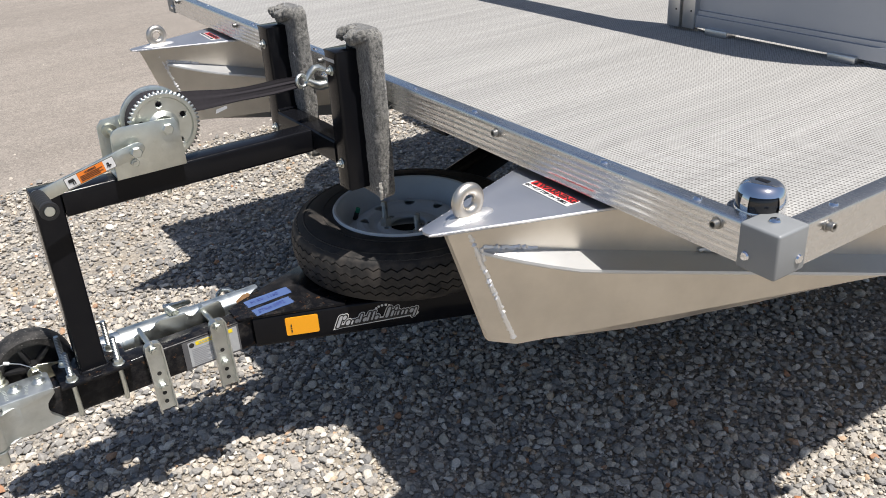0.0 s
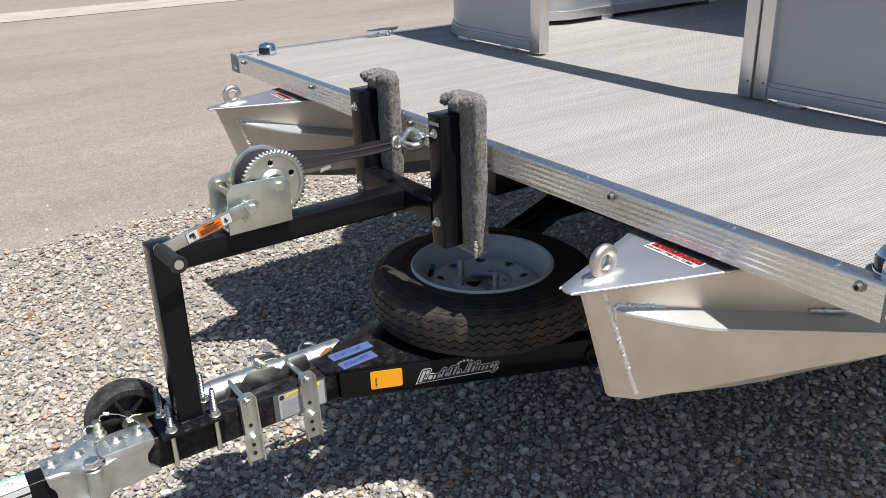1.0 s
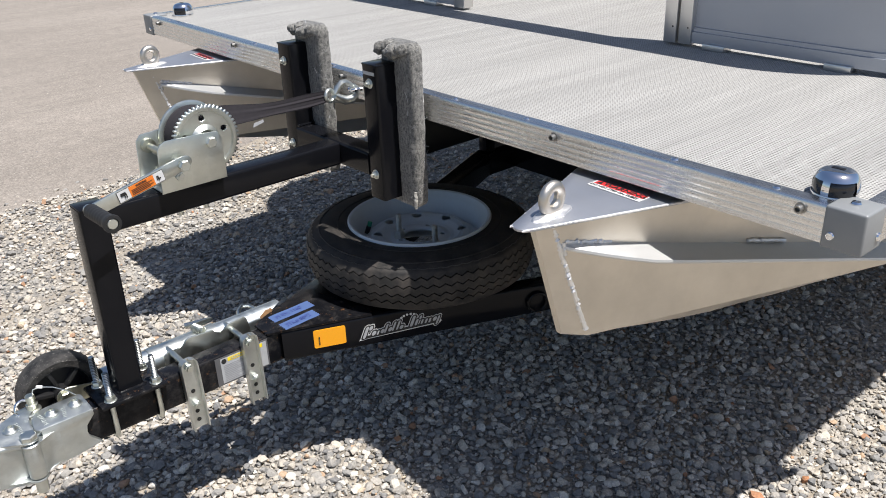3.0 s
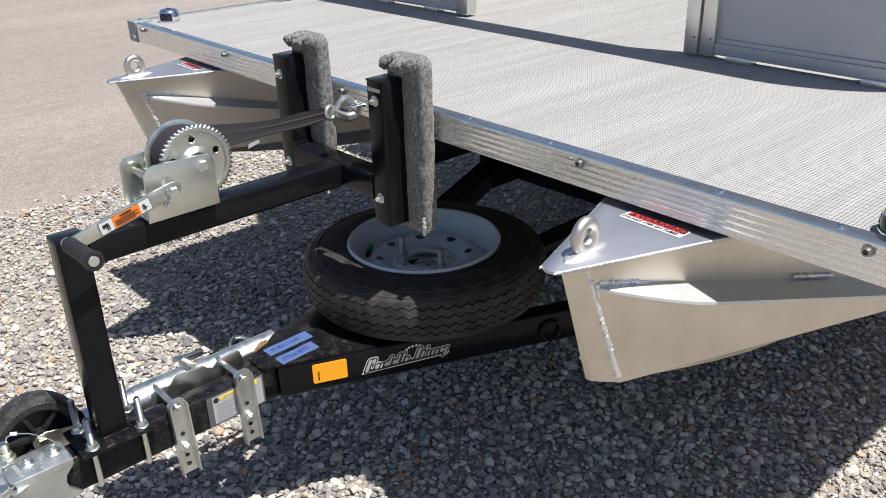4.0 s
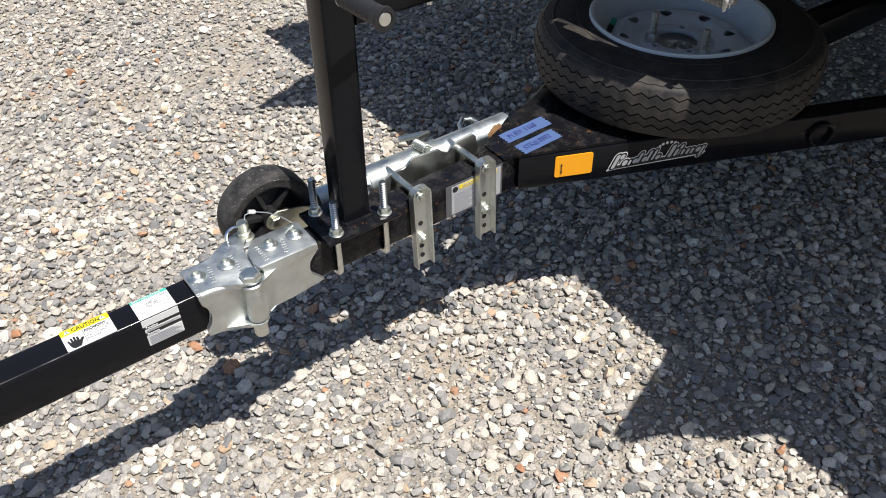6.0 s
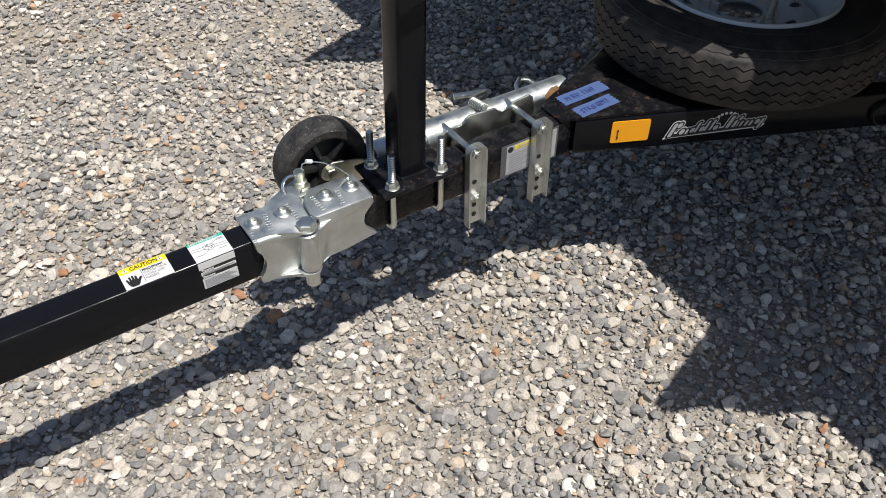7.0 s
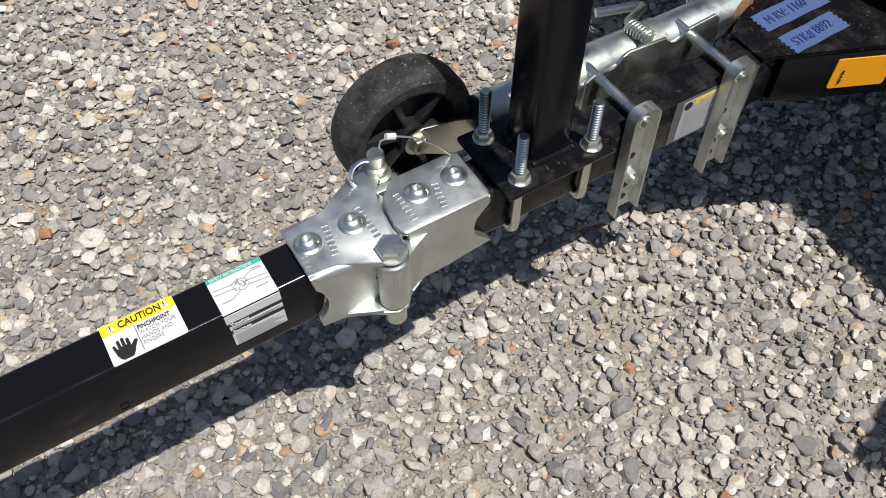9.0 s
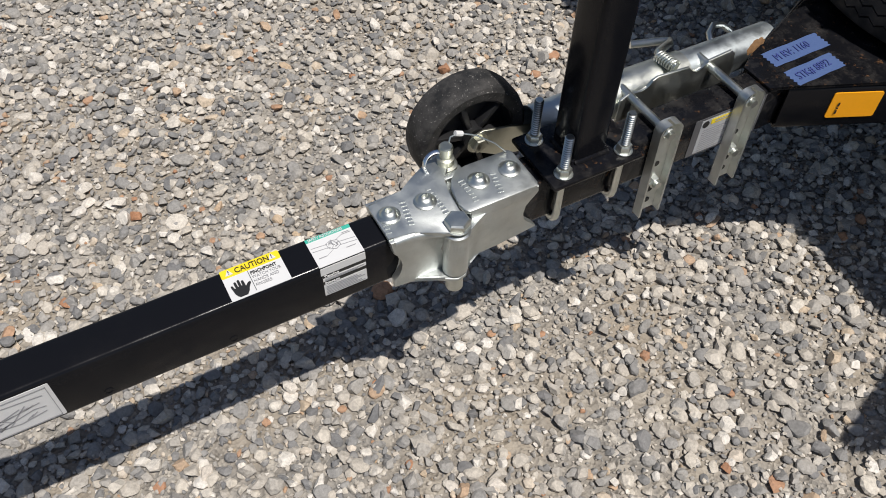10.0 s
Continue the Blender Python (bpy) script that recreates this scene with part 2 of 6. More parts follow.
VALVE_GREEN = plain("green_valve_cap", (0.02, 0.24, 0.14), 0.45, 0, 0.1, 40)
CONE = plain("orange_cone_plastic", (0.75, 0.16, 0.03), 0.5, 0, 0.12, 6)


def mat_panel():
    m = Mat("grey_painted_panel", (0.36, 0.375, 0.41), 0.34, 0.35)
    m.color(m.mix(m.noise(3.0, 4, 0.6, m.stretch(1, 0.5, 3)), (0.34, 0.36, 0.40), (0.42, 0.44, 0.48)))
    m.roughness(m.ramp(m.noise(9, 4), [(0.3, 0.28), (0.7, 0.42)]))
    return m.m


def mat_panel_inside():
    m = Mat("ribbed_aluminium_panel", (0.6, 0.61, 0.63), 0.35, 0.8)
    m.color(m.mix(m.noise(5, 4), (0.52, 0.53, 0.55), (0.68, 0.69, 0.71)))
    return m.m


PANEL = mat_panel()
PANEL_IN = mat_panel_inside()
CANVAS = plain("grey_canvas", (0.18, 0.19, 0.21), 0.9, 0, 0.1, 20)


# ---- mesh helpers ----
def part(name, bm, material, parent, label="", angle=35):
    """Link a bmesh as one mesh object under a thing or a part (or alone)."""
    me = bpy.data.meshes.new(name)
    bmesh.ops.recalc_face_normals(bm, faces=bm.faces)
    bm.to_mesh(me)
    bm.free()
    me.polygons.foreach_set("use_smooth", [True] * len(me.polygons))
    me.set_sharp_from_angle(angle=radians(angle))
    me.materials.append(material)
    ob = new(name, me)
    if parent is not None:
        ob.parent = parent
    if label:
        tagged(ob, label=label)
    return ob


def thing(name, label, category, group="", kind="", at=(0, 0, 0)):
    return tagged(new(name), label, category, group, kind)


def xf(bm, verts, m):
    bmesh.ops.transform(bm, matrix=m, verts=verts)


def box(bm, lo, hi, bevel=0.0, m=None, seg=2):
    r = bmesh.ops.create_cube(bm, size=1.0)
    vs = r["verts"]
    lo, hi = Vector(lo), Vector(hi)
    bmesh.ops.transform(bm, matrix=Matrix.Translation((lo + hi) / 2) @ Matrix.Diagonal((*(hi - lo), 1)), verts=vs)
    if bevel > 0:
        es = list({e for v in vs for e in v.link_edges})
        r = bmesh.ops.bevel(bm, geom=es, offset=bevel, segments=seg, affect="EDGES", profile=0.5)
        vs = list({v for f in r["faces"] for v in f.verts} | {v for v in vs if v.is_valid})
    if m is not None:
        xf(bm, vs, m)
    return vs


def axis_frame(p, d, up=(0, 0, 1)):
    """A matrix at p whose z runs along d."""
    d = Vector(d).normalized()
    up = Vector(up)
    if abs(d.dot(up)) > 0.98:
        up = Vector((1, 0, 0))
    x = up.cross(d).normalized()
    y = d.cross(x)
    return Matrix.Translation(p) @ Matrix((x, y, d)).transposed().to_4x4()


def lathe(bm, prof, m=None, seg=32, closed=False):
    """Turn (radius, height) pairs round z."""
    rings = []
    for r, h in prof:
        if r < 1e-6:
            rings.append([bm.verts.new((0, 0, h))])
        else:
            rings.append([bm.verts.new((r * math.cos(a), r * math.sin(a), h)) for a in (2 * math.pi * i / seg for i in range(seg))])
    pairs = list(zip(rings, rings[1:])) + ([(rings[-1], rings[0])] if closed else [])
    for a, b in pairs:
        for i in range(seg):
            j = (i + 1) % seg
            if len(a) == 1 and len(b) == 1:
                continue
            if len(a) == 1:
                bm.faces.new((a[0], b[i], b[j]))
            elif len(b) == 1:
                bm.faces.new((a[i], b[0], a[j]))
            else:
                bm.faces.new((a[i], b[i], b[j], a[j]))
    vs = [v for r in rings for v in r]
    if m is not None:
        xf(bm, vs, m)
    return vs


def rod(bm, p0, p1, r, seg=16, r2=None, bevel=0.0):
    p0, p1 = Vector(p0), Vector(p1)
    n = (p1 - p0).length
    r2 = r if r2 is None else r2
    b = min(bevel, r * 0.6)
    prof = [(0, 0), (r - b, 0), (r, b), (r2, n - b), (r2 - b, n), (0, n)] if b else [(0, 0), (r, 0), (r2, n), (0, n)]
    return lathe(bm, prof, axis_frame(p0, p1 - p0), seg)


def pipe(bm, p0, p1, ro, ri, seg=28):
    n = (Vector(p1) - Vector(p0)).length
    return lathe(bm, [(ri, 0), (ro, 0), (ro, n), (ri, n)], axis_frame(p0, Vector(p1) - Vector(p0)), seg, True)


def threaded(bm, p0, p1, r, pitch=0.0036, seg=16):
    """A threaded rod: ridges turned along its length, with a plain chamfered end."""
    p0, p1 = Vector(p0), Vector(p1)
    n = (p1 - p0).length
    k = max(3, int(n / pitch))
    prof = [(0, 0)]
    for i in range(k):
        prof += [(r, n * (i + 0.25) / k), (r * 0.68, n * (i + 0.75) / k)]
    prof += [(r * 0.75, n), (0, n)]
    return lathe(bm, prof, axis_frame(p0, p1 - p0), seg)


def hexnut(bm, p, d, flat, h, hole=0.0):
    """A hexagonal nut or head, chamfered, at p along d."""
    r = flat / math.sqrt(3)
    prof = [(0, 0), (r, 0), (r, h * 0.82), (r * 0.86, h), (0, h)]
    return lathe(bm, prof, axis_frame(p, d), 6)


def washer(bm, p, d, r, h):
    return rod(bm, p, Vector(p) + Vector(d).normalized() * h, r, 20, bevel=h * 0.3)


def sweep(bm, pts, r, seg=10, caps=True):
    """A round bar along a line of points. r: one radius, or one a point."""
    pts = [Vector(p) for p in pts]
    rings = []
    n = len(pts)
    rs = [r] * n if isinstance(r, (int, float)) else r
    d0 = (pts[1] - pts[0]).normalized()
    side = d0.orthogonal().normalized()
    for i, p in enumerate(pts):
        d = (pts[min(i + 1, n - 1)] - pts[max(i - 1, 0)]).normalized()
        side = (side - d * side.dot(d)).normalized()
        up = d.cross(side)
        rings.append([bm.verts.new(p + (side * math.cos(a) + up * math.sin(a)) * rs[i]) for a in (2 * math.pi * k / seg for k in range(seg))])
    for a, b in zip(rings, rings[1:]):
        for i in range(seg):
            j = (i + 1) % seg
            bm.faces.new((a[i], a[j], b[j], b[i]))
    if caps:
        bm.faces.new(rings[0][::-1])
        bm.faces.new(rings[-1])
    return [v for q in rings for v in q]


def arc(c, r, a0, a1, n, u=(1, 0, 0), v=(0, 0, 1)):
    """Points on an arc round c in the plane of u and v, degrees."""
    c, u, v = Vector(c), Vector(u), Vector(v)
    return [c + u * (r * math.cos(radians(a0 + (a1 - a0) * i / n))) + v * (r * math.sin(radians(a0 + (a1 - a0) * i / n))) for i in range(n + 1)]


def prism(bm, pts, depth, m=None, bevel=0.0, seg=2):
    """A flat outline (x, y) raised along z by depth."""
    a = [bm.verts.new((x, y, 0)) for x, y in pts]
    b = [bm.verts.new((x, y, depth)) for x, y in pts]
    fs = [bm.faces.new(a[::-1]), bm.faces.new(b)]
    n = len(pts)
    for i in range(n):
        j = (i + 1) % n
        fs.append(bm.faces.new((a[i], a[j], b[j], b[i])))
    vs = a + b
    if bevel > 0:
        es = [e for e in {e for f in fs[:2] for e in f.edges}]
        r = bmesh.ops.bevel(bm, geom=es, offset=bevel, segments=seg, affect="EDGES", profile=0.5)
        vs = list({v for f in r["faces"] for v in f.verts} | {v for f in bm.faces for v in f.verts if v in set(a + b)})
        vs = [v for v in vs if v.is_valid]
    if m is not None:
        xf(bm, vs, m)
    return vs


def plane_frame(o, u, v):
    """A matrix with its origin at o, x along u, y along v."""
    u, v = Vector(u).normalized(), Vector(v)
    w = u.cross(v).normalized()
    v = w.cross(u)
    return Matrix.Translation(o) @ Matrix((u, v, w)).transposed().to_4x4()


def loft(bm, sections, caps=True, ring=True):
    rows = [[bm.verts.new(p) for p in s] for s in sections]
    n = len(rows[0])
    for a, b in zip(rows, rows[1:]):
        for i in range(n if ring else n - 1):
            j = (i + 1) % n
            bm.faces.new((a[i], a[j], b[j], b[i]))
    if caps:
        bm.faces.new(rows[0][::-1])
        bm.faces.new(rows[-1])
    return rows


def rect_tube(bm, p0, p1, w, h, wall=0.004, bevel=0.006, up=(0, 0, 1)):
    """A hollow box section with rounded corners from p0 to p1 (centre line): w across, h up."""
    m = axis_frame(p0, Vector(p1) - Vector(p0), up)
    n = (Vector(p1) - Vector(p0)).length

    def outline(a, b, r):
        q = []
        for cx, cy, s in ((a - r, b - r, 0), (-a + r, b - r, 90), (-a + r, -b + r, 180), (a - r, -b + r, 270)):
            for k in range(4):
                t = radians(s + 30 * k)
                q.append((cx + r * math.cos(t), cy + r * math.sin(t)))
        return q
    out, inn = outline(w / 2, h / 2, bevel), outline(w / 2 - wall, h / 2 - wall, max(bevel - wall, 0.001))
    rows = [[m @ Vector((x, y, z)) for x, y in o] for o, z in ((inn, 0), (out, 0), (out, n), (inn, n))]
    rr = [[bm.verts.new(p) for p in r] for r in rows]
    k = len(out)
    for a, b in ((0, 1), (1, 2), (2, 3), (3, 0)):
        for i in range(k):
            j = (i + 1) % k
            bm.faces.new((rr[a][i], rr[a][j], rr[b][j], rr[b][i]))


def decal(name, material, parent, m, w, h, lift=0.0006, r=0.0, label=""):
    """A thin sticker: its lower left corner at the origin of m, w along x, h along y."""
    bm = bmesh.new()
    if r > 0:
        pts = []
        for cx, cy, s in ((w - r, h - r, 0), (r, h - r, 90), (r, r, 180), (w - r, r, 270)):
            pts += [(cx + r * math.cos(radians(s + 22.5 * k)), cy + r * math.sin(radians(s + 22.5 * k))) for k in range(5)]
    else:
        pts = [(0, 0), (w, 0), (w, h), (0, h)]
    prism(bm, pts, lift, m)
    return part(name, bm, material, parent, label)


def words(name, text, size, material, parent, m, lift=0.0014, bold=0.0, width=1.0, align="LEFT"):
    """Lettering as a thin mesh, its base line at the origin of m."""
    cu = bpy.data.curves.new(name, "FONT")
    cu.body, cu.size, cu.extrude, cu.offset, cu.align_x = text, size, 0.0003, bold * size, align
    cu.resolution_u = 3
    tmp = bpy.data.objects.new(name, cu)
    me = bpy.data.meshes.new_from_object(tmp)
    bpy.data.objects.remove(tmp)
    me.transform(m @ Matrix.Translation((0, 0, lift)) @ Matrix.Diagonal((width, 1, 1, 1)))
    me.materials.clear()
    me.materials.append(material)
    ob = new(name, me)
    ob.parent = parent
    return ob


def bars(name, material, parent, m, rows, lift=0.0014):
    """Plain bars for small print: (x, y, w, h) each."""
    bm = bmesh.new()
    for x, y, w, h in rows:
        prism(bm, [(x, y), (x + w, y), (x + w, y + h), (x, y + h)], 0.0003, m @ Matrix.Translation((0, 0, lift)))
    return part(name, bm, material, parent)


# ---- ground ----
def grid_sheet(name, material, x0, x1, y0, y1, z, nx, ny, edge=None, label="", category="ground", thick=0.0):
    bm = bmesh.new()
    rows = []
    for j in range(ny + 1):
        row = []
        for i in range(nx + 1):
            x = x0 + (x1 - x0) * i / nx
            y = y0 + (y1 - y0) * j / ny
            if edge and j == 0:
                y += edge(x)
            row.append(bm.verts.new((x, y, z)))
        rows.append(row)
    for a, b in zip(rows, rows[1:]):
        for i in range(nx):
            bm.faces.new((a[i], a[i + 1], b[i + 1], b[i]))
    if thick:
        for i in range(nx):
            p, q = rows[0][i], rows[0][i + 1]
            bm.faces.new((p, q, bm.verts.new(q.co - Vector((0, 0.05, thick))), bm.verts.new(p.co - Vector((0, 0.05, thick)))))
    return tagged(part(name, bm, material, None), label, category, kind="structure")


grid_sheet("ground", GROUND, -400, 400, -400, 400, 0.0, 8, 8, label="grey crushed limestone ground of the yard")


def ragged(x):
    return 0.09 * noise.noise((x * 1.7, 3.1, 0)) + 0.05 * noise.noise((x * 6, 8, 0)) + 0.02 * noise.noise((x * 19, 5, 0)) + 0.03 * x


grid_sheet("road", ASPHALT, -14, 40, 2.42, 60, 0.008, 700, 3, ragged, "worn sun-bleached asphalt road with crumbling edge beside the gravel", "road", thick=0.02)
strip = grid_sheet("pavement", CONCRETE, -14, 3.6, 0, 1.15, 0.014, 40, 1, label="pale concrete strip across the asphalt", category="pavement")
strip.matrix_basis = pose(2.0, 11.2, 0, 0, 0, -4.5)


def stone_shapes(count, rng, sub):
    out = []
    for _ in range(count):
        bm = bmesh.new()
        bmesh.ops.create_icosphere(bm, subdivisions=sub, radius=1.0)
        planes = [(Vector(rng.normal(size=3)).normalized(), rng.uniform(0.36, 0.80)) for _ in range(11)]
        for v in bm.verts:
            for n, d in planes:
                k = v.co.dot(n) - d
                if k > 0:
                    v.co -= n * k
            v.co *= rng.uniform(0.975, 1.025)
        bm.verts.ensure_lookup_table()
        out.append((np.array([v.co[:] for v in bm.verts]), np.array([[v.index for v in f.verts] for f in bm.faces])))
        bm.free()
    return out


def scatter(name, cells, shapes, rng, label, thin=0.28, edge=True):
    """Stones on a jittered lattice, joined into one mesh. cells: (x0, x1, y0, y1, step, smallest, largest, keep)."""
    V, F, base = [], [], 0
    hollows = ((0.30, -0.03, 0.13, 0.8), (0.17, -0.20, 0.09, 0.6), (-0.02, 0.50, 0.16, 0.6), (0.35, 1.05, 0.22, 0.6), (-0.35, 0.62, 0.12, 0.5)) if thin else ()
    for x0, x1, y0, y1, step, small, large, keep, lift in cells:
        xs, ys = np.meshgrid(np.arange(x0, x1, step), np.arange(y0, y1, step))
        n = xs.size
        px = xs.ravel() + rng.uniform(-0.5, 0.5, n) * step
        py = ys.ravel() + rng.uniform(-0.5, 0.5, n) * step
        # dusty patches where fewer stones lie on top
        bare = np.sin(px * 2.9 + 1.3 * np.sin(py * 2.1 + 0.6)) * np.sin(py * 3.7 + 1.1 * np.sin(px * 1.9) + 2.0)
        for hx, hy, hr, deep in hollows:
            bare = np.maximum(bare, 0.35 + 0.45 * 0.6 * deep / thin * np.exp(-((px - hx) ** 2 + (py - hy) ** 2) / hr ** 2))
        on = (rng.random(n) < keep * (1.0 - np.clip(thin * (bare - 0.35) / 0.45, 0, 0.85))) & ((py < 2.34 + 0.03 * px + 0.22 * rng.random(n) ** 3) | (not edge))
        px, py = px[on], py[on]
        n = px.size
        size = small + (large - small) * rng.random(n) ** 2.2
        flat = rng.uniform(0.40, 0.74, n)
        wide = rng.uniform(0.68, 1.0, n)
        turn = rng.uniform(0, 2 * np.pi, n)
        tx, ty = rng.normal(0, 0.19, n), rng.normal(0, 0.19, n)
        pick = rng.integers(0, len(shapes), n)
        for s, (sv, sf) in enumerate(shapes):
            idx = np.nonzero(pick == s)[0]
            if not idx.size:
                continue
            p = sv[None] * np.stack([size[idx], size[idx] * wide[idx], size[idx] * flat[idx]], 1)[:, None, :] * 0.5
            c, si = np.cos(turn[idx])[:, None], np.sin(turn[idx])[:, None]
            X, Y, Z = p[..., 0], p[..., 1], p[..., 2]
            X, Z = X + Z * tx[idx][:, None], Z - X * tx[idx][:, None]
            Y, Z = Y + Z * ty[idx][:, None], Z - Y * ty[idx][:, None]
            q = np.stack([X * c - Y * si + px[idx][:, None], X * si + Y * c + py[idx][:, None], Z + (size[idx] * flat[idx] * lift)[:, None]], 2)
            V.append(q.reshape(-1, 3))
            k = len(sv)
            F.append((sf[None] + (base + np.arange(idx.size) * k)[:, None, None]).reshape(-1, 3))
            base += idx.size * k
    V, F = np.concatenate(V), np.concatenate(F)
    me = bpy.data.meshes.new(name)
    me.vertices.add(len(V))
    me.vertices.foreach_set("co", V.astype(np.float32).ravel())
    me.loops.add(F.size)
    me.loops.foreach_set("vertex_index", F.astype(np.int32).ravel())
    me.polygons.add(len(F))
    me.polygons.foreach_set("loop_start", (np.arange(len(F)) * 3).astype(np.int32))
    me.update(calc_edges=True)
    me.polygons.foreach_set("use_smooth", [False] * len(F))
    me.materials.append(GRAVEL)
    return tagged(new(name, me), label, "gravel", kind="stuff")


rng = np.random.default_rng(11)
SMALL, LARGE = stone_shapes(14, rng, 1), stone_shapes(10, rng, 2)
scatter("gravel", [
    (-1.2, 1.55, -0.75, 1.25, 0.0208, 0.019, 0.038, 0.98, 0.36),
    (-0.3, 1.55, -1.15, -0.75, 0.0212, 0.017, 0.034, 0.97, 0.30),
    (1.55, 2.15, -0.95, 0.0, 0.0215, 0.017, 0.034, 0.97, 0.40),
], LARGE, rng, "angular grey and tan crushed limestone pieces covering the yard")
scatter("coarse_gravel", [
    (-1.2, 1.55, -0.75, 1.25, 0.080, 0.034, 0.052, 0.6, 0.26),
    (-1.8, 2.8, 1.25, 2.7, 0.07, 0.030, 0.046, 0.7, 0.34),
    (1.55, 3.2, -1.2, 0.6, 0.07, 0.028, 0.045, 0.6, 0.34),
], LARGE, rng, "larger angular limestone pieces lying among the gravel")
scatter("medium_gravel", [
    (-1.2, 1.55, -0.75, 1.25, 0.0172, 0.012, 0.025, 0.95, 0.48),
    (1.55, 3.4, -1.25, 1.25, 0.021, 0.015, 0.032, 1.0, 0.34),
    (-0.5, 1.55, -1.3, -0.75, 0.020, 0.015, 0.032, 1.0, 0.34),
    (-1.8, 2.8, 1.25, 2.75, 0.0185, 0.013, 0.032, 1.0, 0.34),
    (-1.9, -1.2, -1.1, 1.25, 0.030, 0.015, 0.036, 1.0, 0.36),
    (-1.2, 1.55, -1.7, -0.75, 0.030, 0.015, 0.036, 1.0, 0.36),
    (-3.2, 4.6, -2.9, 2.6, 0.060, 0.018, 0.044, 0.8, 0.36),
    (-5.6, 7.0, -5.2, 2.6, 0.115, 0.020, 0.050, 0.8, 0.36),
], SMALL, rng, "mid-sized crushed limestone pieces packed into the gravel")
scatter("fine_gravel", [
    (-1.2, 1.55, -0.75, 1.25, 0.0124, 0.006, 0.015, 0.90, 0.40),
    (-0.3, 2.15, -1.15, -0.75, 0.0128, 0.008, 0.017, 0.92, 0.5),
], SMALL, rng, "fine crushed limestone chips between the larger pieces", 0.0)
scatter("loose_gravel", [
    (-2.5, 7.0, 2.45, 3.3, 0.075, 0.006, 0.022, 0.5, 0.6),
    (-3.0, 9.0, 3.3, 7.5, 0.19, 0.006, 0.020, 0.5, 0.7),
], SMALL, rng, "scattered small stones lying on the asphalt", 0.0, False)


# ---- trailer ----
TW, TT, TB = 0.0508, 0.408, 0.332     # tongue width, top and bottom
trailer = thing("boat_trailer", "black steel boat trailer with folding tongue, parked on gravel", "trailer")


def tongue():
    zc, h = (TT + TB) / 2, TT - TB
    bm = bmesh.new()
    rect_tube(bm, (-1.25, 0, zc), (-0.03, 0, zc), TW, h)
    front = part("tongue_beam", bm, BLACK, trailer, "glossy black folding front tongue beam")
    bm = bmesh.new()
    rect_tube(bm, (0.03, 0, zc), (0.575, 0, zc), TW, h)
    rear = part("tongue_beam", bm, BLACK_WORN, trailer)
    for x in (-0.279, -0.424):
        bm = bmesh.new()
        lathe(bm, [(0.0040, 0), (0.0046, 0.0005), (0.0052, 0)], plane_frame((x, -TW / 2 - 0.0002, 0.346), (1, 0, 0), (0, 0, 1)), 18)
        part("punch_mark", bm, BLACK, front)
    return front, rear


tongue_front, tongue_rear = tongue()


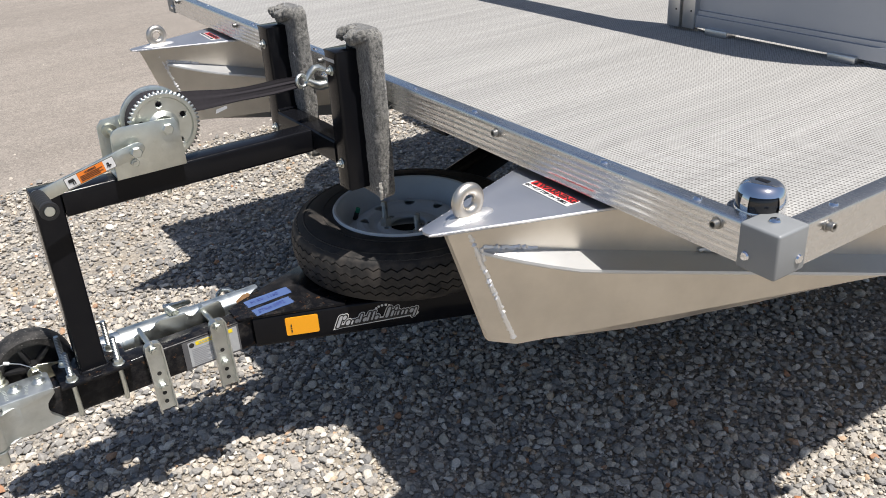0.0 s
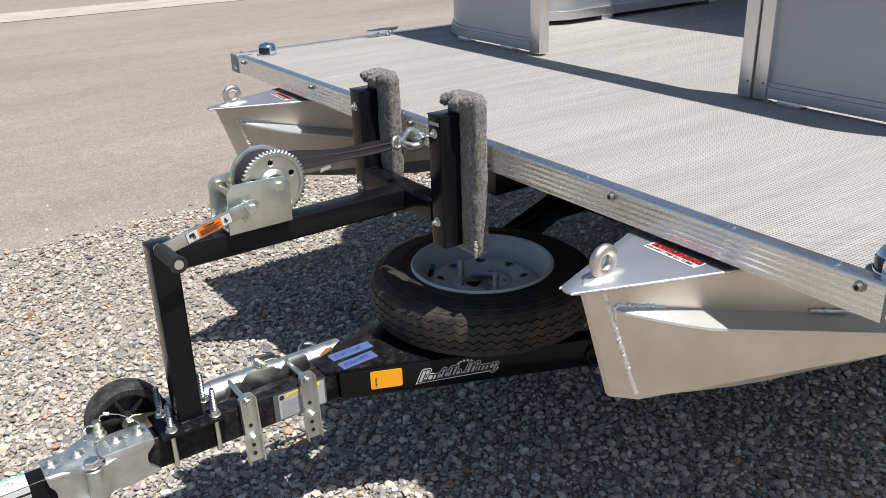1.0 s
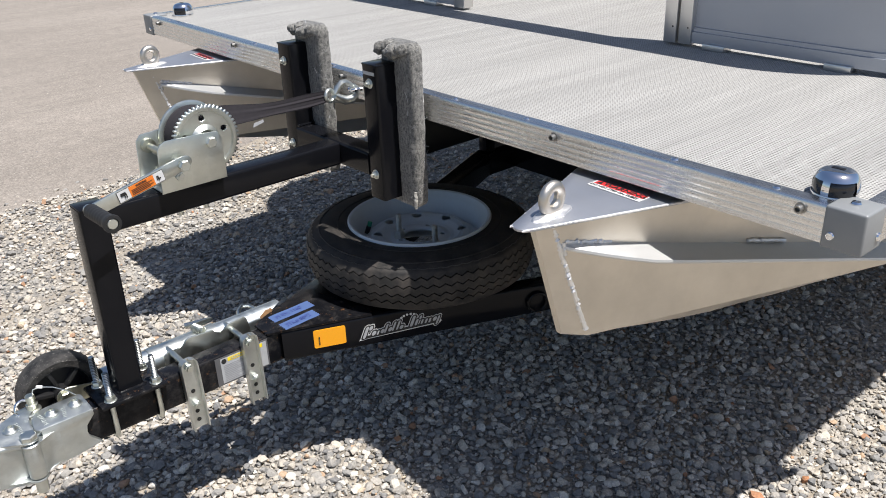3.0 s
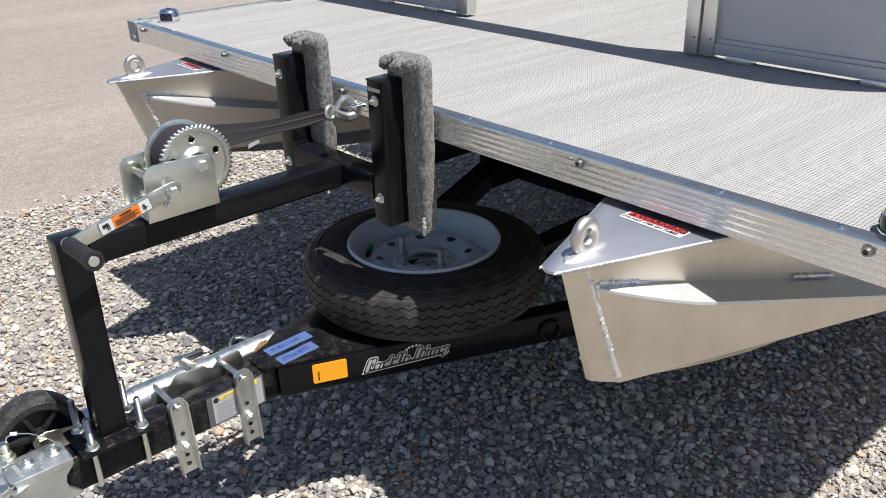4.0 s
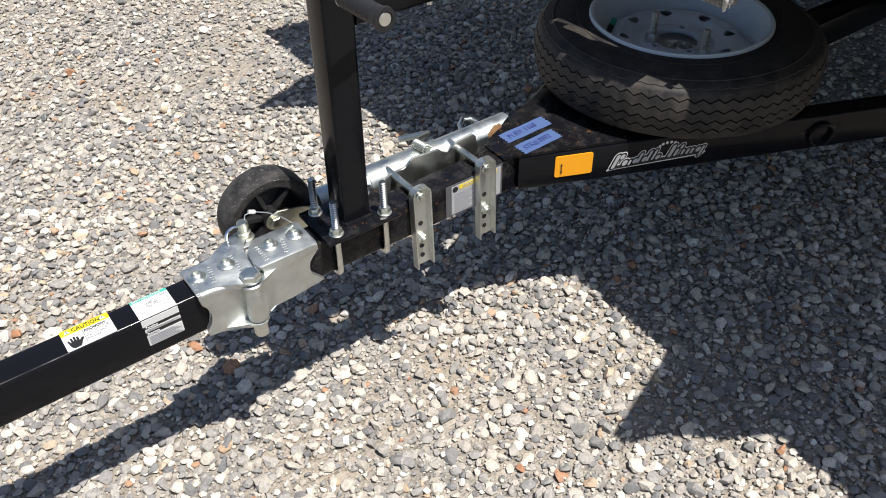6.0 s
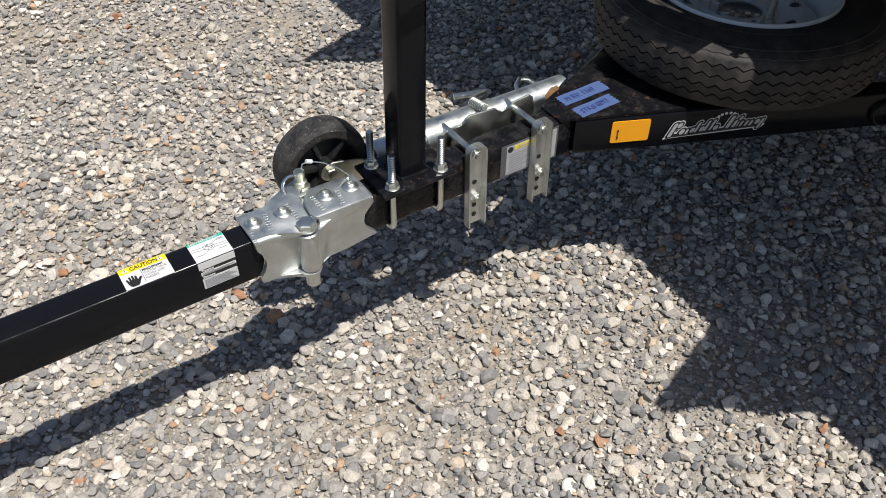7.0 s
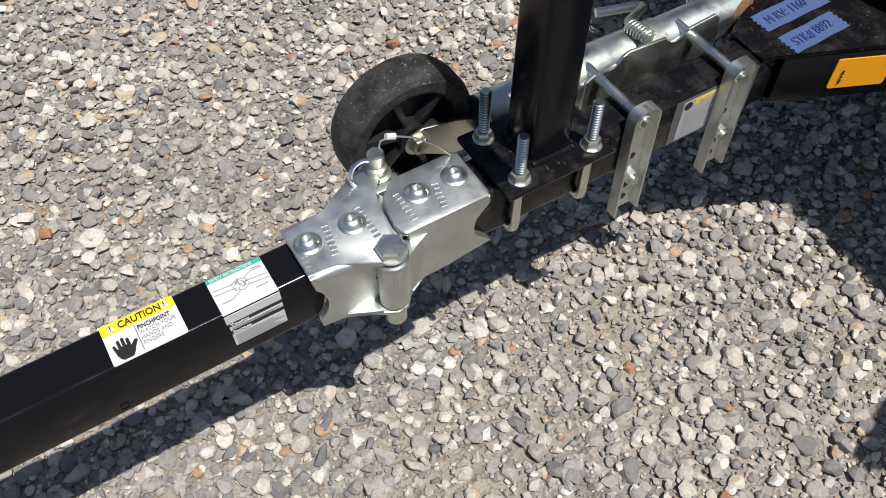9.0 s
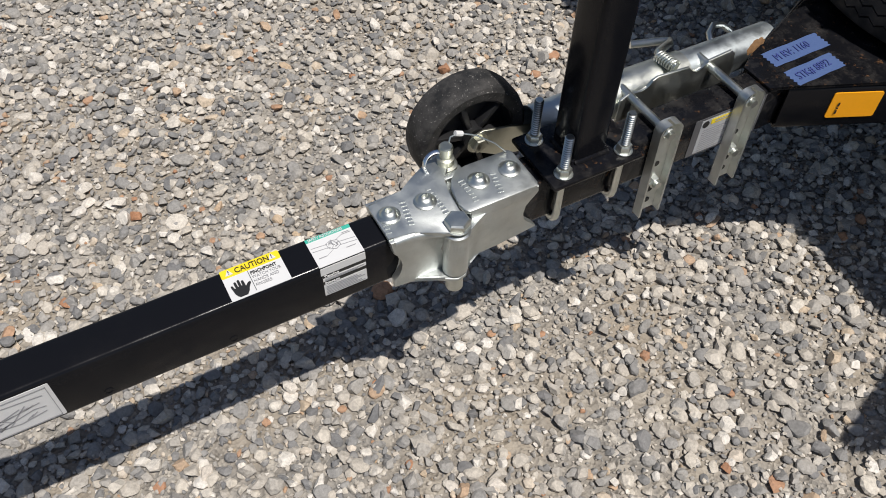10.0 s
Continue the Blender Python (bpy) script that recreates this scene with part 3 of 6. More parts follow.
def arms():
    out = []
    for s in (-1, 1):
        a, b = Vector((0.560, s * 0.0135, 0.370)), Vector((1.75, s * 0.5375, 0.370))
        bm = bmesh.new()
        rect_tube(bm, a, b, 0.046, 0.0762) if s < 0 else rect_tube(bm, a + Vector((0, 0.004, 0)), b + Vector((0, 0.010, 0)), 0.066, 0.0762)
        out.append(part("frame_arm", bm, BLACK, trailer))
        bm = bmesh.new()
        rect_tube(bm, (1.72, s * 0.525, 0.370), (5.6, s * 0.525, 0.370), 0.05, 0.0762)
        part("side_rail", bm, BLACK, trailer)
        bm = bmesh.new()
        box(bm, (1.55, s * 0.66 - 0.045 + 0.03, 0.50 if s < 0 else 0.418), (5.5, s * 0.66 + 0.045 + 0.03, 0.545), 0.006)
        part("bunk", bm, BLACK_PLASTIC, trailer)
        for x in (1.9, 3.4, 5.2):
            bm = bmesh.new()
            box(bm, (x - 0.03, s * 0.66 - 0.02 + 0.03, 0.31), (x + 0.03, s * 0.66 + 0.02 + 0.03, 0.50), 0.004)
            part("bunk_bracket", bm, BLACK, trailer)
    for x in (3.4, 5.2):
        bm = bmesh.new()
        rect_tube(bm, (x, -0.53, 0.30), (x, 0.53, 0.30), 0.05, 0.05)
        part("cross_member", bm, BLACK, trailer)
    # Beam made extra deep; its black face stands in for shade under the boat.
    bm = bmesh.new()
    box(bm, (1.845, -0.52, 0.336), (1.880, 0.60, 0.530), 0.004)
    part("cross_member", bm, BLACK, trailer, "black cross beam under the bow, deepened to stand in for shade behind")
    bm = bmesh.new()
    rect_tube(bm, (0.80, 0, 0.370), (1.844, 0, 0.370), 0.066, 0.0755)
    part("centre_beam", bm, BLACK, trailer, "black beam running back under the spare wheel")
    bm = bmesh.new()
    prism(bm, [(0.520, -0.026), (0.540, -0.030), (0.742, -0.118), (0.775, -0.080), (0.775, 0.100), (0.748, 0.127), (0.545, 0.045), (0.520, 0.030)], 0.005, Matrix.Translation((0, 0, 0.4082)), 0.0015)
    part("gusset_plate", bm, BLACK_WORN, trailer, "black steel gusset plate between the frame arms")
    # Added disc: darkens the holes of the spare and carries its studs.
    bm = bmesh.new()
    lathe(bm, [(0, 0), (0.122, 0), (0.124, 0.0015), (0.122, 0.003), (0, 0.003)], Matrix.Translation((0.997, 0.006, 0.4085)), 40)
    part("carrier_plate", bm, BLACK, trailer, "black disc added under the spare to darken its holes")
    bm = bmesh.new()
    c = Vector((1.115, -0.290, 0.366))
    sweep(bm, arc(c, 0.024, -60, 250, 22, (0.915, -0.40, 0), (0, 0, 1)), 0.0042, 10)
    part("cable_loop", bm, BLACK, trailer)
    # axle and road wheels under the hull
    bm = bmesh.new()
    rod(bm, (4.1, -0.98, 0.29), (4.1, 0.98, 0.29), 0.03)
    part("axle", bm, BLACK, trailer)
    for s in (-1, 1):
        bm = bmesh.new()
        lathe(bm, [(0.17, -0.08), (0.24, -0.088), (0.285, -0.07), (0.30, -0.04), (0.30, 0.04), (0.285, 0.07), (0.24, 0.088), (0.17, 0.08)],
              axis_frame((4.1, s * 0.98, 0.298), (0, 1, 0)), 48, True)
        w = part("road_wheel", bm, TYRE, trailer)
        bm = bmesh.new()
        lathe(bm, [(0, 0.03), (0.10, 0.03), (0.12, 0.0), (0.16, 0.0), (0.178, 0.075), (0.178, -0.075), (0.15, -0.05), (0, -0.05)], axis_frame((4.1, s * 0.98, 0.298), (0, s, 0)), 40)
        part("rim", bm, RIM, w)
    return out


frame_arms = arms()


def hinge():
    z1 = TT + 0.004
    # front half: saddle over the folding beam with ears to both pivots
    bm = bmesh.new()
    top = [(-0.078, -0.031), (-0.045, -0.0315), (-0.018, -0.050), (0.004, -0.0605), (0.019, -0.055), (0.023, -0.043), (0.016, -0.030),
           (0.020, 0.010), (0.026, 0.030), (0.040, 0.040), (0.047, 0.055), (0.040, 0.066), (0.022, 0.066), (-0.012, 0.046), (-0.030, 0.0315), (-0.078, 0.031)]
    prism(bm, top, 0.006, Matrix.Translation((0, 0, z1 - 0.002)), 0.0022)
    front = part("hinge_bracket", bm, ZINC_CAST, trailer, "zinc-plated swing hinge half with stamped lettering")
    side = [(-0.078, 0.0), (0.012, 0.0), (0.010, -0.016), (-0.006, -0.034), (-0.012, -0.060), (-0.004, -0.090), (0.012, -0.104), (0.012, -0.122), (-0.03, -0.122), (-0.074, -0.116)]
    side += [(-0.082 + 0.020 * math.sin(math.pi * k / 8), -0.110 + 0.096 * k / 8) for k in range(1, 8)]
    for s in (-1, 1):
        bm = bmesh.new()
        prism(bm, side, 0.010, Matrix.Translation((0, s * 0.0310 + 0.0050, z1 + 0.002)) @ pose(0, 0, 0, 90), 0.0015)
        part("side_plate", bm, ZINC_CAST, front)
    # rear half
    bm = bmesh.new()
    prism(bm, [(0.0285, -0.0365), (0.125, -0.0365), (0.129, -0.030), (0.129, 0.030), (0.125, 0.0365), (0.062, 0.0365), (0.046, 0.033), (0.0335, 0.022), (0.0255, 0.008), (0.0225, -0.020), (0.0232, -0.031)], 0.006, Matrix.Translation((0, 0, z1 - 0.001)), 0.0025)
    rear = part("hinge_bracket", bm, ZINC_CAST, trailer, "zinc-plated swing hinge half with stamped lettering")
    side = [(0.028, 0.0), (0.127, 0.0)]
    side += [(0.128 - 0.022 * math.sin(math.pi * k / 10), -0.010 - 0.086 * k / 10) for k in range(11)]
    side += [(0.132, -0.104), (0.075, -0.113), (0.020, -0.118), (0.014, -0.100), (0.022, -0.07), (0.034, -0.03)]
    for s in (-1, 1):
        bm = bmesh.new()
        prism(bm, side, 0.011, Matrix.Translation((0, s * 0.0315 + 0.0055, z1 + 0.003)) @ pose(0, 0, 0, 90), 0.002)
        part("side_plate", bm, ZINC_CAST, rear)
    bm = bmesh.new()
    lathe(bm, [(0, 0), (0.0135, 0), (0.016, 0.002), (0.016, 0.095), (0.0172, 0.097), (0.0172, 0.102), (0.015, 0.104), (0, 0.104)], Matrix.Translation((0.005, -0.046, 0.304)), 28)
    fair = [(0.005 + 0.016 * math.cos(radians(a)), -0.046 + 0.016 * math.sin(radians(a))) for a in range(190, 301, 10)]
    prism(bm, fair + [(0.024, -0.0475), (0.034, -0.0418), (0.048, -0.0382), (0.060, -0.0370), (0.060, -0.030), (-0.004, -0.032)], 0.096, Matrix.Translation((0, 0, 0.3075)), 0.003)
    part("hinge_barrel", bm, ZINC_CAST, rear)
    # lower ear of the front half and the ribs that join it to the saddle
    bm = bmesh.new()
    prism(bm, [(-0.060, -0.0300), (-0.056, -0.0345), (-0.032, -0.040), (-0.014, -0.055), (0.000, -0.0625), (0.013, -0.0605), (0.022, -0.050), (0.021, -0.036), (0.014, -0.030)], 0.008, Matrix.Translation((0, 0, 0.2935)), 0.003)
    part("ear", bm, ZINC_CAST, front)
    bm = bmesh.new()
    rows = []
    for k in range(13):
        f = k / 12
        x = -0.072 + 0.084 * f
        y = -0.0365 - 0.019 * max(0.0, (f - 0.30) / 0.70) ** 1.3
        z = z1 + 0.0035 - 0.006 * max(0.0, (f - 0.2) / 0.8)
        drop = 0.004 + 0.003 * f
        rows.append([Vector((x, y + 0.010, z)), Vector((x, y + 0.0042, z - 0.0002)), Vector((x, y + 0.0016, z - 0.0011)), Vector((x, y - 0.0004, z - 0.0030)), Vector((x, y - 0.0012, z - 0.0056)), Vector((x, y - 0.0012, z - drop - 0.004)), Vector((x, y + 0.010, z - drop - 0.016))])
    loft(bm, rows)
    part("ear", bm, ZINC_CAST, front)
    bm = bmesh.new()
    rod(bm, (0.005, -0.046, 0.284), (0.005, -0.046, 0.414), 0.0115, bevel=0.002)
    washer(bm, (0.005, -0.046, 0.4135), (0, 0, 1), 0.017, 0.002)
    hexnut(bm, (0.005, -0.046, 0.4155), (0, 0, 1), 0.0275, 0.011)
    part("hinge_bolt", bm, ZINC, front)
    # Hidden filler block, added to stop sunlight leaking between the hinge halves.
    bm = bmesh.new()
    box(bm, (0.002, -0.029, 0.300), (0.036, 0.029, 0.4090), 0.003)
    part("web", bm, ZINC_CAST, rear)
    # barrel and pull pin on the other side
    bm = bmesh.new()
    lathe(bm, [(0, 0), (0.0165, 0), (0.0165, 0.125), (0, 0.125)], Matrix.Translation((0.040, 0.057, 0.287)), 24)
    box(bm, (0.035, 0.032, 0.290), (0.065, 0.056, 0.400), 0.003)
    part("hinge_barrel", bm, ZINC_CAST, rear)
    bm = bmesh.new()
    lathe(bm, [(0, 0), (0.0155, 0), (0.0155, 0.005), (0.0112, 0.0065), (0.0112, 0.016), (0.0080, 0.0175), (0.0080, 0.025), (0.0092, 0.026), (0.0092, 0.034), (0.0076, 0.036), (0, 0.036)],
          Matrix.Translation((0.043, 0.053, 0.4085)), 24)
    pin = part("pull_pin", bm, ZINC_YELLOW, front)
    bm = bmesh.new()
    lathe(bm, [(0.0160 + 0.0026 * math.cos(a), 0.0026 * math.sin(a)) for a in (math.pi * k / 4 for k in range(8))], Matrix.Translation((0.027, 0.049, 0.4235)) @ pose(0, 0, 0, 62, 40, -22), 32, True)
    part("pin_ring", bm, CHROME, pin)
    bm = bmesh.new()
    sweep(bm, [(0.045, 0.054, 0.437), (0.053, 0.060, 0.449), (0.066, 0.061, 0.449), (0.088, 0.055, 0.441), (0.108, 0.042, 0.430), (0.120, 0.032, 0.418)], 0.0011, 6)
    lan = part("lanyard", bm, ZINC, front)
    bm = bmesh.new()
    sweep(bm, [(0.060, 0.0608, 0.4515), (0.070, 0.0600, 0.4475)], 0.0036, 10)
    part("ferrule", bm, STICKER, lan)
    # the castings are as deep as the beam
    for ob in [o for h in (front, rear) for o in (h, *h.children)]:
        for v in ob.data.vertices:
            if v.co.z < 0.405:
                v.co.z = 0.405 - (0.405 - v.co.z) * (0.90 if ob.name.startswith("hinge_bolt") else 0.72)
    # dome-headed screws along the top
    for x, host, z in ((-0.061, front, z1 + 0.004), (-0.012, front, z1 + 0.004), (0.063, rear, z1 + 0.005), (0.108, rear, z1 + 0.005)):
        bm = bmesh.new()
        lathe(bm, [(0, 0), (0.0135, 0), (0.0145, 0.0012), (0.0125, 0.0022), (0.0112, 0.003), (0.0098, 0.0062), (0.0066, 0.0084), (0.0046, 0.0089), (0.0042, 0.0045), (0, 0.0045)], Matrix.Translation((x, 0.004, z)), 24)
        part("screw", bm, ZINC, host)
    # stamped characters that cannot be read, as raised bars
    for host, ox, oy, n, z, a in ((front, -0.070, -0.022, 5, z1 + 0.0042, 80), (front, -0.040, -0.022, 7, z1 + 0.0042, 80), (front, 0.006, -0.024, 8, z1 + 0.0042, 92), (rear, 0.082, -0.026, 6, z1 + 0.0052, 78), (rear, 0.048, -0.024, 7, z1 + 0.0052, 92)):
        m = plane_frame((ox, oy, z), (math.cos(radians(a)), math.sin(radians(a)), 0), (-math.sin(radians(a)), math.cos(radians(a)), 0))
        bm = bmesh.new()
        for k in range(n):
            x = k * 0.0062
            h = 0.0074 - 0.0012 * (k % 3 == 1)
            prism(bm, [(x, 0), (x + 0.0034, 0), (x + 0.0034, h), (x, h)], 0.0007, m)
        tagged(part("stamping", bm, ZINC_CAST, host), kind="stuff")


hinge()


def tongue_stickers():
    # caution sticker on top, its lower edge along the near edge of the beam
    m = plane_frame((-0.268, -0.0235, TT), (1, 0, 0), (0, 1, 0))
    s = decal("caution_sticker", STICKER, tongue_front, m, 0.071, 0.047, r=0.002, label="white and yellow caution sticker with black glove sign")
    decal("band", YELLOW, s, m @ Matrix.Translation((0, 0.0345, 0.0004)), 0.071, 0.0125, r=0.002)
    words("lettering", "CAUTION", 0.0112, INK, s, m @ Matrix.Translation((0.0165, 0.0367, 0)), bold=0.010, width=0.82)
    for k, t in enumerate(("PINCHPOINT", "WATCH YOUR", "HANDS AND", "FINGERS")):
        words("lettering", t, 0.0066 if k == 0 else 0.0064, INK if k == 0 else GREY_INK, s, m @ Matrix.Translation((0.0315, 0.0265 - 0.0062 * k, 0)), bold=0.015 if k == 0 else -0.012, width=0.80)
    for x in (0.0095, 0.0615):
        bm = bmesh.new()
        prism(bm, [(x - 0.0045, 0.037), (x + 0.0045, 0.037), (x, 0.0455)], 0.0003, m @ Matrix.Translation((0, 0, 0.0013)))
        part("triangle", bm, STICKER, s)
    bars("divider", INK, s, m, [(0.0295, 0.003, 0.0005, 0.030)])
    for x in (0.0090, 0.0610):
        bars("exclamation", INK, s, m, [(x, 0.0398, 0.0010, 0.0038), (x, 0.0380, 0.0010, 0.0010)], 0.0018)
    bm = bmesh.new()
    glove = [(0.0130, 0.002), (0.0215, 0.002), (0.0245, 0.006), (0.0262, 0.0105), (0.0300, 0.0165), (0.0292, 0.0185), (0.0268, 0.0180), (0.0232, 0.0140), (0.0228, 0.0225), (0.0214, 0.0236), (0.0200, 0.0225),
             (0.0197, 0.0165), (0.0188, 0.0165), (0.0186, 0.0250), (0.0172, 0.0262), (0.0158, 0.0250), (0.0156, 0.0165), (0.0147, 0.0165), (0.0142, 0.0238), (0.0128, 0.0248), (0.0115, 0.0236), (0.0116, 0.0155),
             (0.0107, 0.0152), (0.0092, 0.0205), (0.0078, 0.0208), (0.0070, 0.0195), (0.0088, 0.0085), (0.0105, 0.0045)]
    prism(bm, [(x - 0.002, y) for x, y in glove], 0.0003, m @ Matrix.Translation((0, 0, 0.0014)))
    part("glove_sign", bm, INK, s)
    # folded instruction sticker: half on top, half on the side
    m = plane_frame((-0.164, -0.0250, TT), (1, 0, 0), (0, 1, 0))
    s = decal("instruction_sticker", STICKER, tongue_front, m, 0.057, 0.046, label="white instruction sticker folded over the beam edge")
    decal("band", GREEN, s, m @ Matrix.Translation((0, 0.0405, 0.0004)), 0.057, 0.0055)
    words("lettering", "SAFETY INSTRUCTIONS", 0.0052, STICKER, s, m @ Matrix.Translation((0.003, 0.0413, 0)), bold=0.01, width=0.80)
    bm = bmesh.new()

    def stroke(x0, y0, x1, y1, w=0.0005):
        """A thin printed line on the sticker being drawn."""
        d = Vector((x1 - x0, y1 - y0)).normalized() * (w / 2)
        prism(bm, [(x0 + d.y, y0 - d.x), (x1 + d.y, y1 - d.x), (x1 - d.y, y1 + d.x), (x0 - d.y, y0 + d.x)], 0.0002, m @ Matrix.Translation((0, 0, 0.0012)))
    for q in ((0.002, 0.0300, 0.022, 0.0285), (0.002, 0.0245, 0.021, 0.0232), (0.034, 0.0262, 0.056, 0.0240), (0.035, 0.0208, 0.056, 0.0188), (0.020, 0.0290, 0.027, 0.0320), (0.027, 0.0320, 0.035, 0.0295),
              (0.035, 0.0295, 0.0365, 0.0215), (0.0365, 0.0215, 0.030, 0.0175), (0.030, 0.0175, 0.022, 0.0205), (0.022, 0.0205, 0.020, 0.0290), (0.033, 0.0300, 0.044, 0.0350), (0.026, 0.0185, 0.015, 0.0120)):
        stroke(*q)
    rs = random.Random(8)
    for k in range(15):
        x, y, a = rs.uniform(0.0225, 0.0335), rs.uniform(0.020, 0.030), rs.uniform(0, 3.14)
        stroke(x, y, x + 0.004 * math.cos(a), y + 0.004 * math.sin(a), 0.0008)
    for x, y, n in ((0.044, 0.0365, 0.009), (0.044, 0.0345, 0.010), (0.005, 0.0125, 0.010), (0.040, 0.0135, 0.012)):
        stroke(x, y, x + n, y, 0.0009)
    part("line_drawing", bm, GREY_INK, s)
    ms = plane_frame((-0.164, -TW / 2, 0.305), (1, 0, 0), (0, 0, 1))
    decal("side_flap", STICKER, s, ms @ Matrix.Translation((0, 0.089, 0)), 0.057, 0.0125)
    d = decal("side_flap", INK, s, ms @ Matrix.Translation((0.001, 0.050, 0)), 0.056, 0.039, r=0.001)
    decal("field", STICKER, s, ms @ Matrix.Translation((0.0015, 0.0775, 0.0004)), 0.055, 0.0058)
    decal("field", STICKER, s, ms @ Matrix.Translation((0.0015, 0.0506, 0.0004)), 0.055, 0.0202, r=0.001)
    words("lettering", "Towing", 0.0062, STICKER, s, ms @ Matrix.Translation((0.003, 0.0844, 0)), bold=0.02)
    words("lettering", "Storage", 0.0062, STICKER, s, ms @ Matrix.Translation((0.003, 0.0722, 0)), bold=0.02)
    bars("small_print", GREY_INK, s, ms, [(0.004, 0.0532 + 0.0028 * k, 0.050 - 0.005 * (k % 3), 0.0009) for k in range(6)] + [(0.004, 0.0812, 0.050, 0.0007), (0.004, 0.0793, 0.042, 0.0007)])
    # large drawing sticker near the front end
    ms = plane_frame((-0.532, -TW / 2, TB), (1, 0, 0), (0, 0, 1))
    s = decal("drawing_sticker", STICKER, tongue_front, ms @ Matrix.Translation((-0.055, 0.007, 0)), 0.115, 0.063, r=0.002, label="white sticker with grey line drawing")
    mo = ms @ Matrix.Translation((-0.055, 0.007, 0))
    bars("border", GREY_INK, s, mo, [(0.004, 0.003, 0.107, 0.0007), (0.004, 0.0590, 0.107, 0.0007), (0.004, 0.003, 0.0007, 0.0567), (0.1103, 0.003, 0.0007, 0.0567)])
    bm = bmesh.new()
    m = mo
    for q in ((0.012, 0.046, 0.060, 0.052), (0.060, 0.052, 0.104, 0.048), (0.012, 0.038, 0.050, 0.045), (0.030, 0.012, 0.090, 0.030), (0.090, 0.030, 0.102, 0.028), (0.026, 0.020, 0.078, 0.040), (0.040, 0.010, 0.052, 0.036), (0.052, 0.036, 0.066, 0.022),
              (0.066, 0.022, 0.084, 0.042), (0.048, 0.018, 0.072, 0.014), (0.072, 0.014, 0.100, 0.020), (0.058, 0.030, 0.098, 0.038), (0.020, 0.030, 0.040, 0.026)):
        stroke(*q, 0.0011)
    for k in range(14):
        x, y, a = rs.uniform(0.035, 0.085), rs.uniform(0.014, 0.038), rs.uniform(0.1, 0.9)
        stroke(x, y, x + 0.010 * math.cos(a), y + 0.008 * math.sin(a), 0.0009)
    part("line_drawing", bm, GREY_INK, s)
    bm = bmesh.new()
    lathe(bm, [(0, 0), (0.013, 0), (0.013, 0.0005), (0, 0.0005)], Matrix.Translation((-0.548, 0.0, TT)), 24)
    part("round_sticker", bm, STICKER, tongue_front)
    # silver data label behind the jack brackets
    m = plane_frame((0.402, -TW / 2, TB), (1, 0, 0), (0, 0, 1))
    s = decal("data_label", LAMINATE, tongue_rear, m @ Matrix.Translation((-0.012, 0.004, 0)), 0.128, 0.068, label="data label with yellow band under clear laminate")
    decal("field", STICKER_GREY, s, m @ Matrix.Translation((0.000, 0.007, 0.0004)), 0.112, 0.061)
    decal("band", YELLOW, s, m @ Matrix.Translation((0.017, 0.057, 0.0008)), 0.085, 0.009)
    bars("small_print", GREY_INK, s, m, [(0.006, 0.011 + 0.0042 * k, 0.058 - 0.013 * (k * 5 % 3), 0.0010) for k in range(10)] + [(0.024, 0.0595, 0.030, 0.0016), (0.024, 0.0625, 0.040, 0.0010)])
    bm = bmesh.new()
    lathe(bm, [(0, 0), (0.006, 0), (0.006, 0.0004), (0, 0.0004)], m @ Matrix.Translation((0.008, 0.060, 0.001)), 18)
    part("seal", bm, INK, s)
    # amber reflector and pale emblem on the near arm
    u = Vector((1.19, -0.524, 0)).normalized()
    nrm = Vector((u.y, -u.x, 0))
    face = Vector((0.560, -0.0135, 0.370 - 0.0381)) + nrm * 0.0232
    m = plane_frame(face, u, (0, 0, 1))
    decal("reflector", ORANGE, frame_arms[0], m @ Matrix.Translation((0.070, 0.0200, 0)), 0.074, 0.046, 0.0016, 0.004, label="amber reflective rectangle")
    bars("small_print", INK, frame_arms[0], m @ Matrix.Translation((0.070, 0.0200, 0.0012)), [(0.011, 0.008, 0.0028, 0.007), (0.011, 0.017, 0.0028, 0.003), (0.011, 0.022, 0.0028, 0.007)])
    # emblem: a row of slanted rounded strokes on a swash with a small crown, no letters
    em = m @ Matrix.Translation((0.178, 0.0175, 0.0))
    marks = [(0.012, 0.003, 0.034, 0.0040), (0.021, 0.022, 0.034, 0.0046), (0.033, 0.007, 0.020, 0.0052), (0.043, 0.007, 0.019, 0.0026), (0.053, 0.009, 0.021, 0.0050), (0.060, 0.009, 0.032, 0.0028),
             (0.071, 0.010, 0.022, 0.0050), (0.078, 0.010, 0.034, 0.0028), (0.088, 0.011, 0.035, 0.0028), (0.098, 0.011, 0.022, 0.0050), (0.122, 0.012, 0.040, 0.0040), (0.133, 0.013, 0.030, 0.0034),
             (0.139, 0.028, 0.038, 0.0032), (0.147, 0.014, 0.027, 0.0028), (0.157, 0.014, 0.027, 0.0030), (0.166, 0.014, 0.027, 0.0030), (0.178, 0.016, 0.028, 0.0050), (0.187, 0.006, 0.029, 0.0030)]

    def stroke_mark(bm, x, y0, y1, w, grow, lift):
        w, y0, y1 = w + grow, y0 - grow, y1 + grow
        pts = []
        for c, a0 in ((y1 - w, 0), (y0 + w, 180)):
            pts += [(x + 0.42 * (c - 0.016) + w * math.cos(radians(a0 + 30 * k)) + 0.42 * w * math.sin(radians(a0 + 30 * k)), c + w * math.sin(radians(a0 + 30 * k))) for k in range(7)]
        prism(bm, pts, 0.0004, em @ Matrix.Translation((0, 0, lift)))
    bm = bmesh.new()
    for q in marks:
        stroke_mark(bm, *q, 0.0042, 0.0)
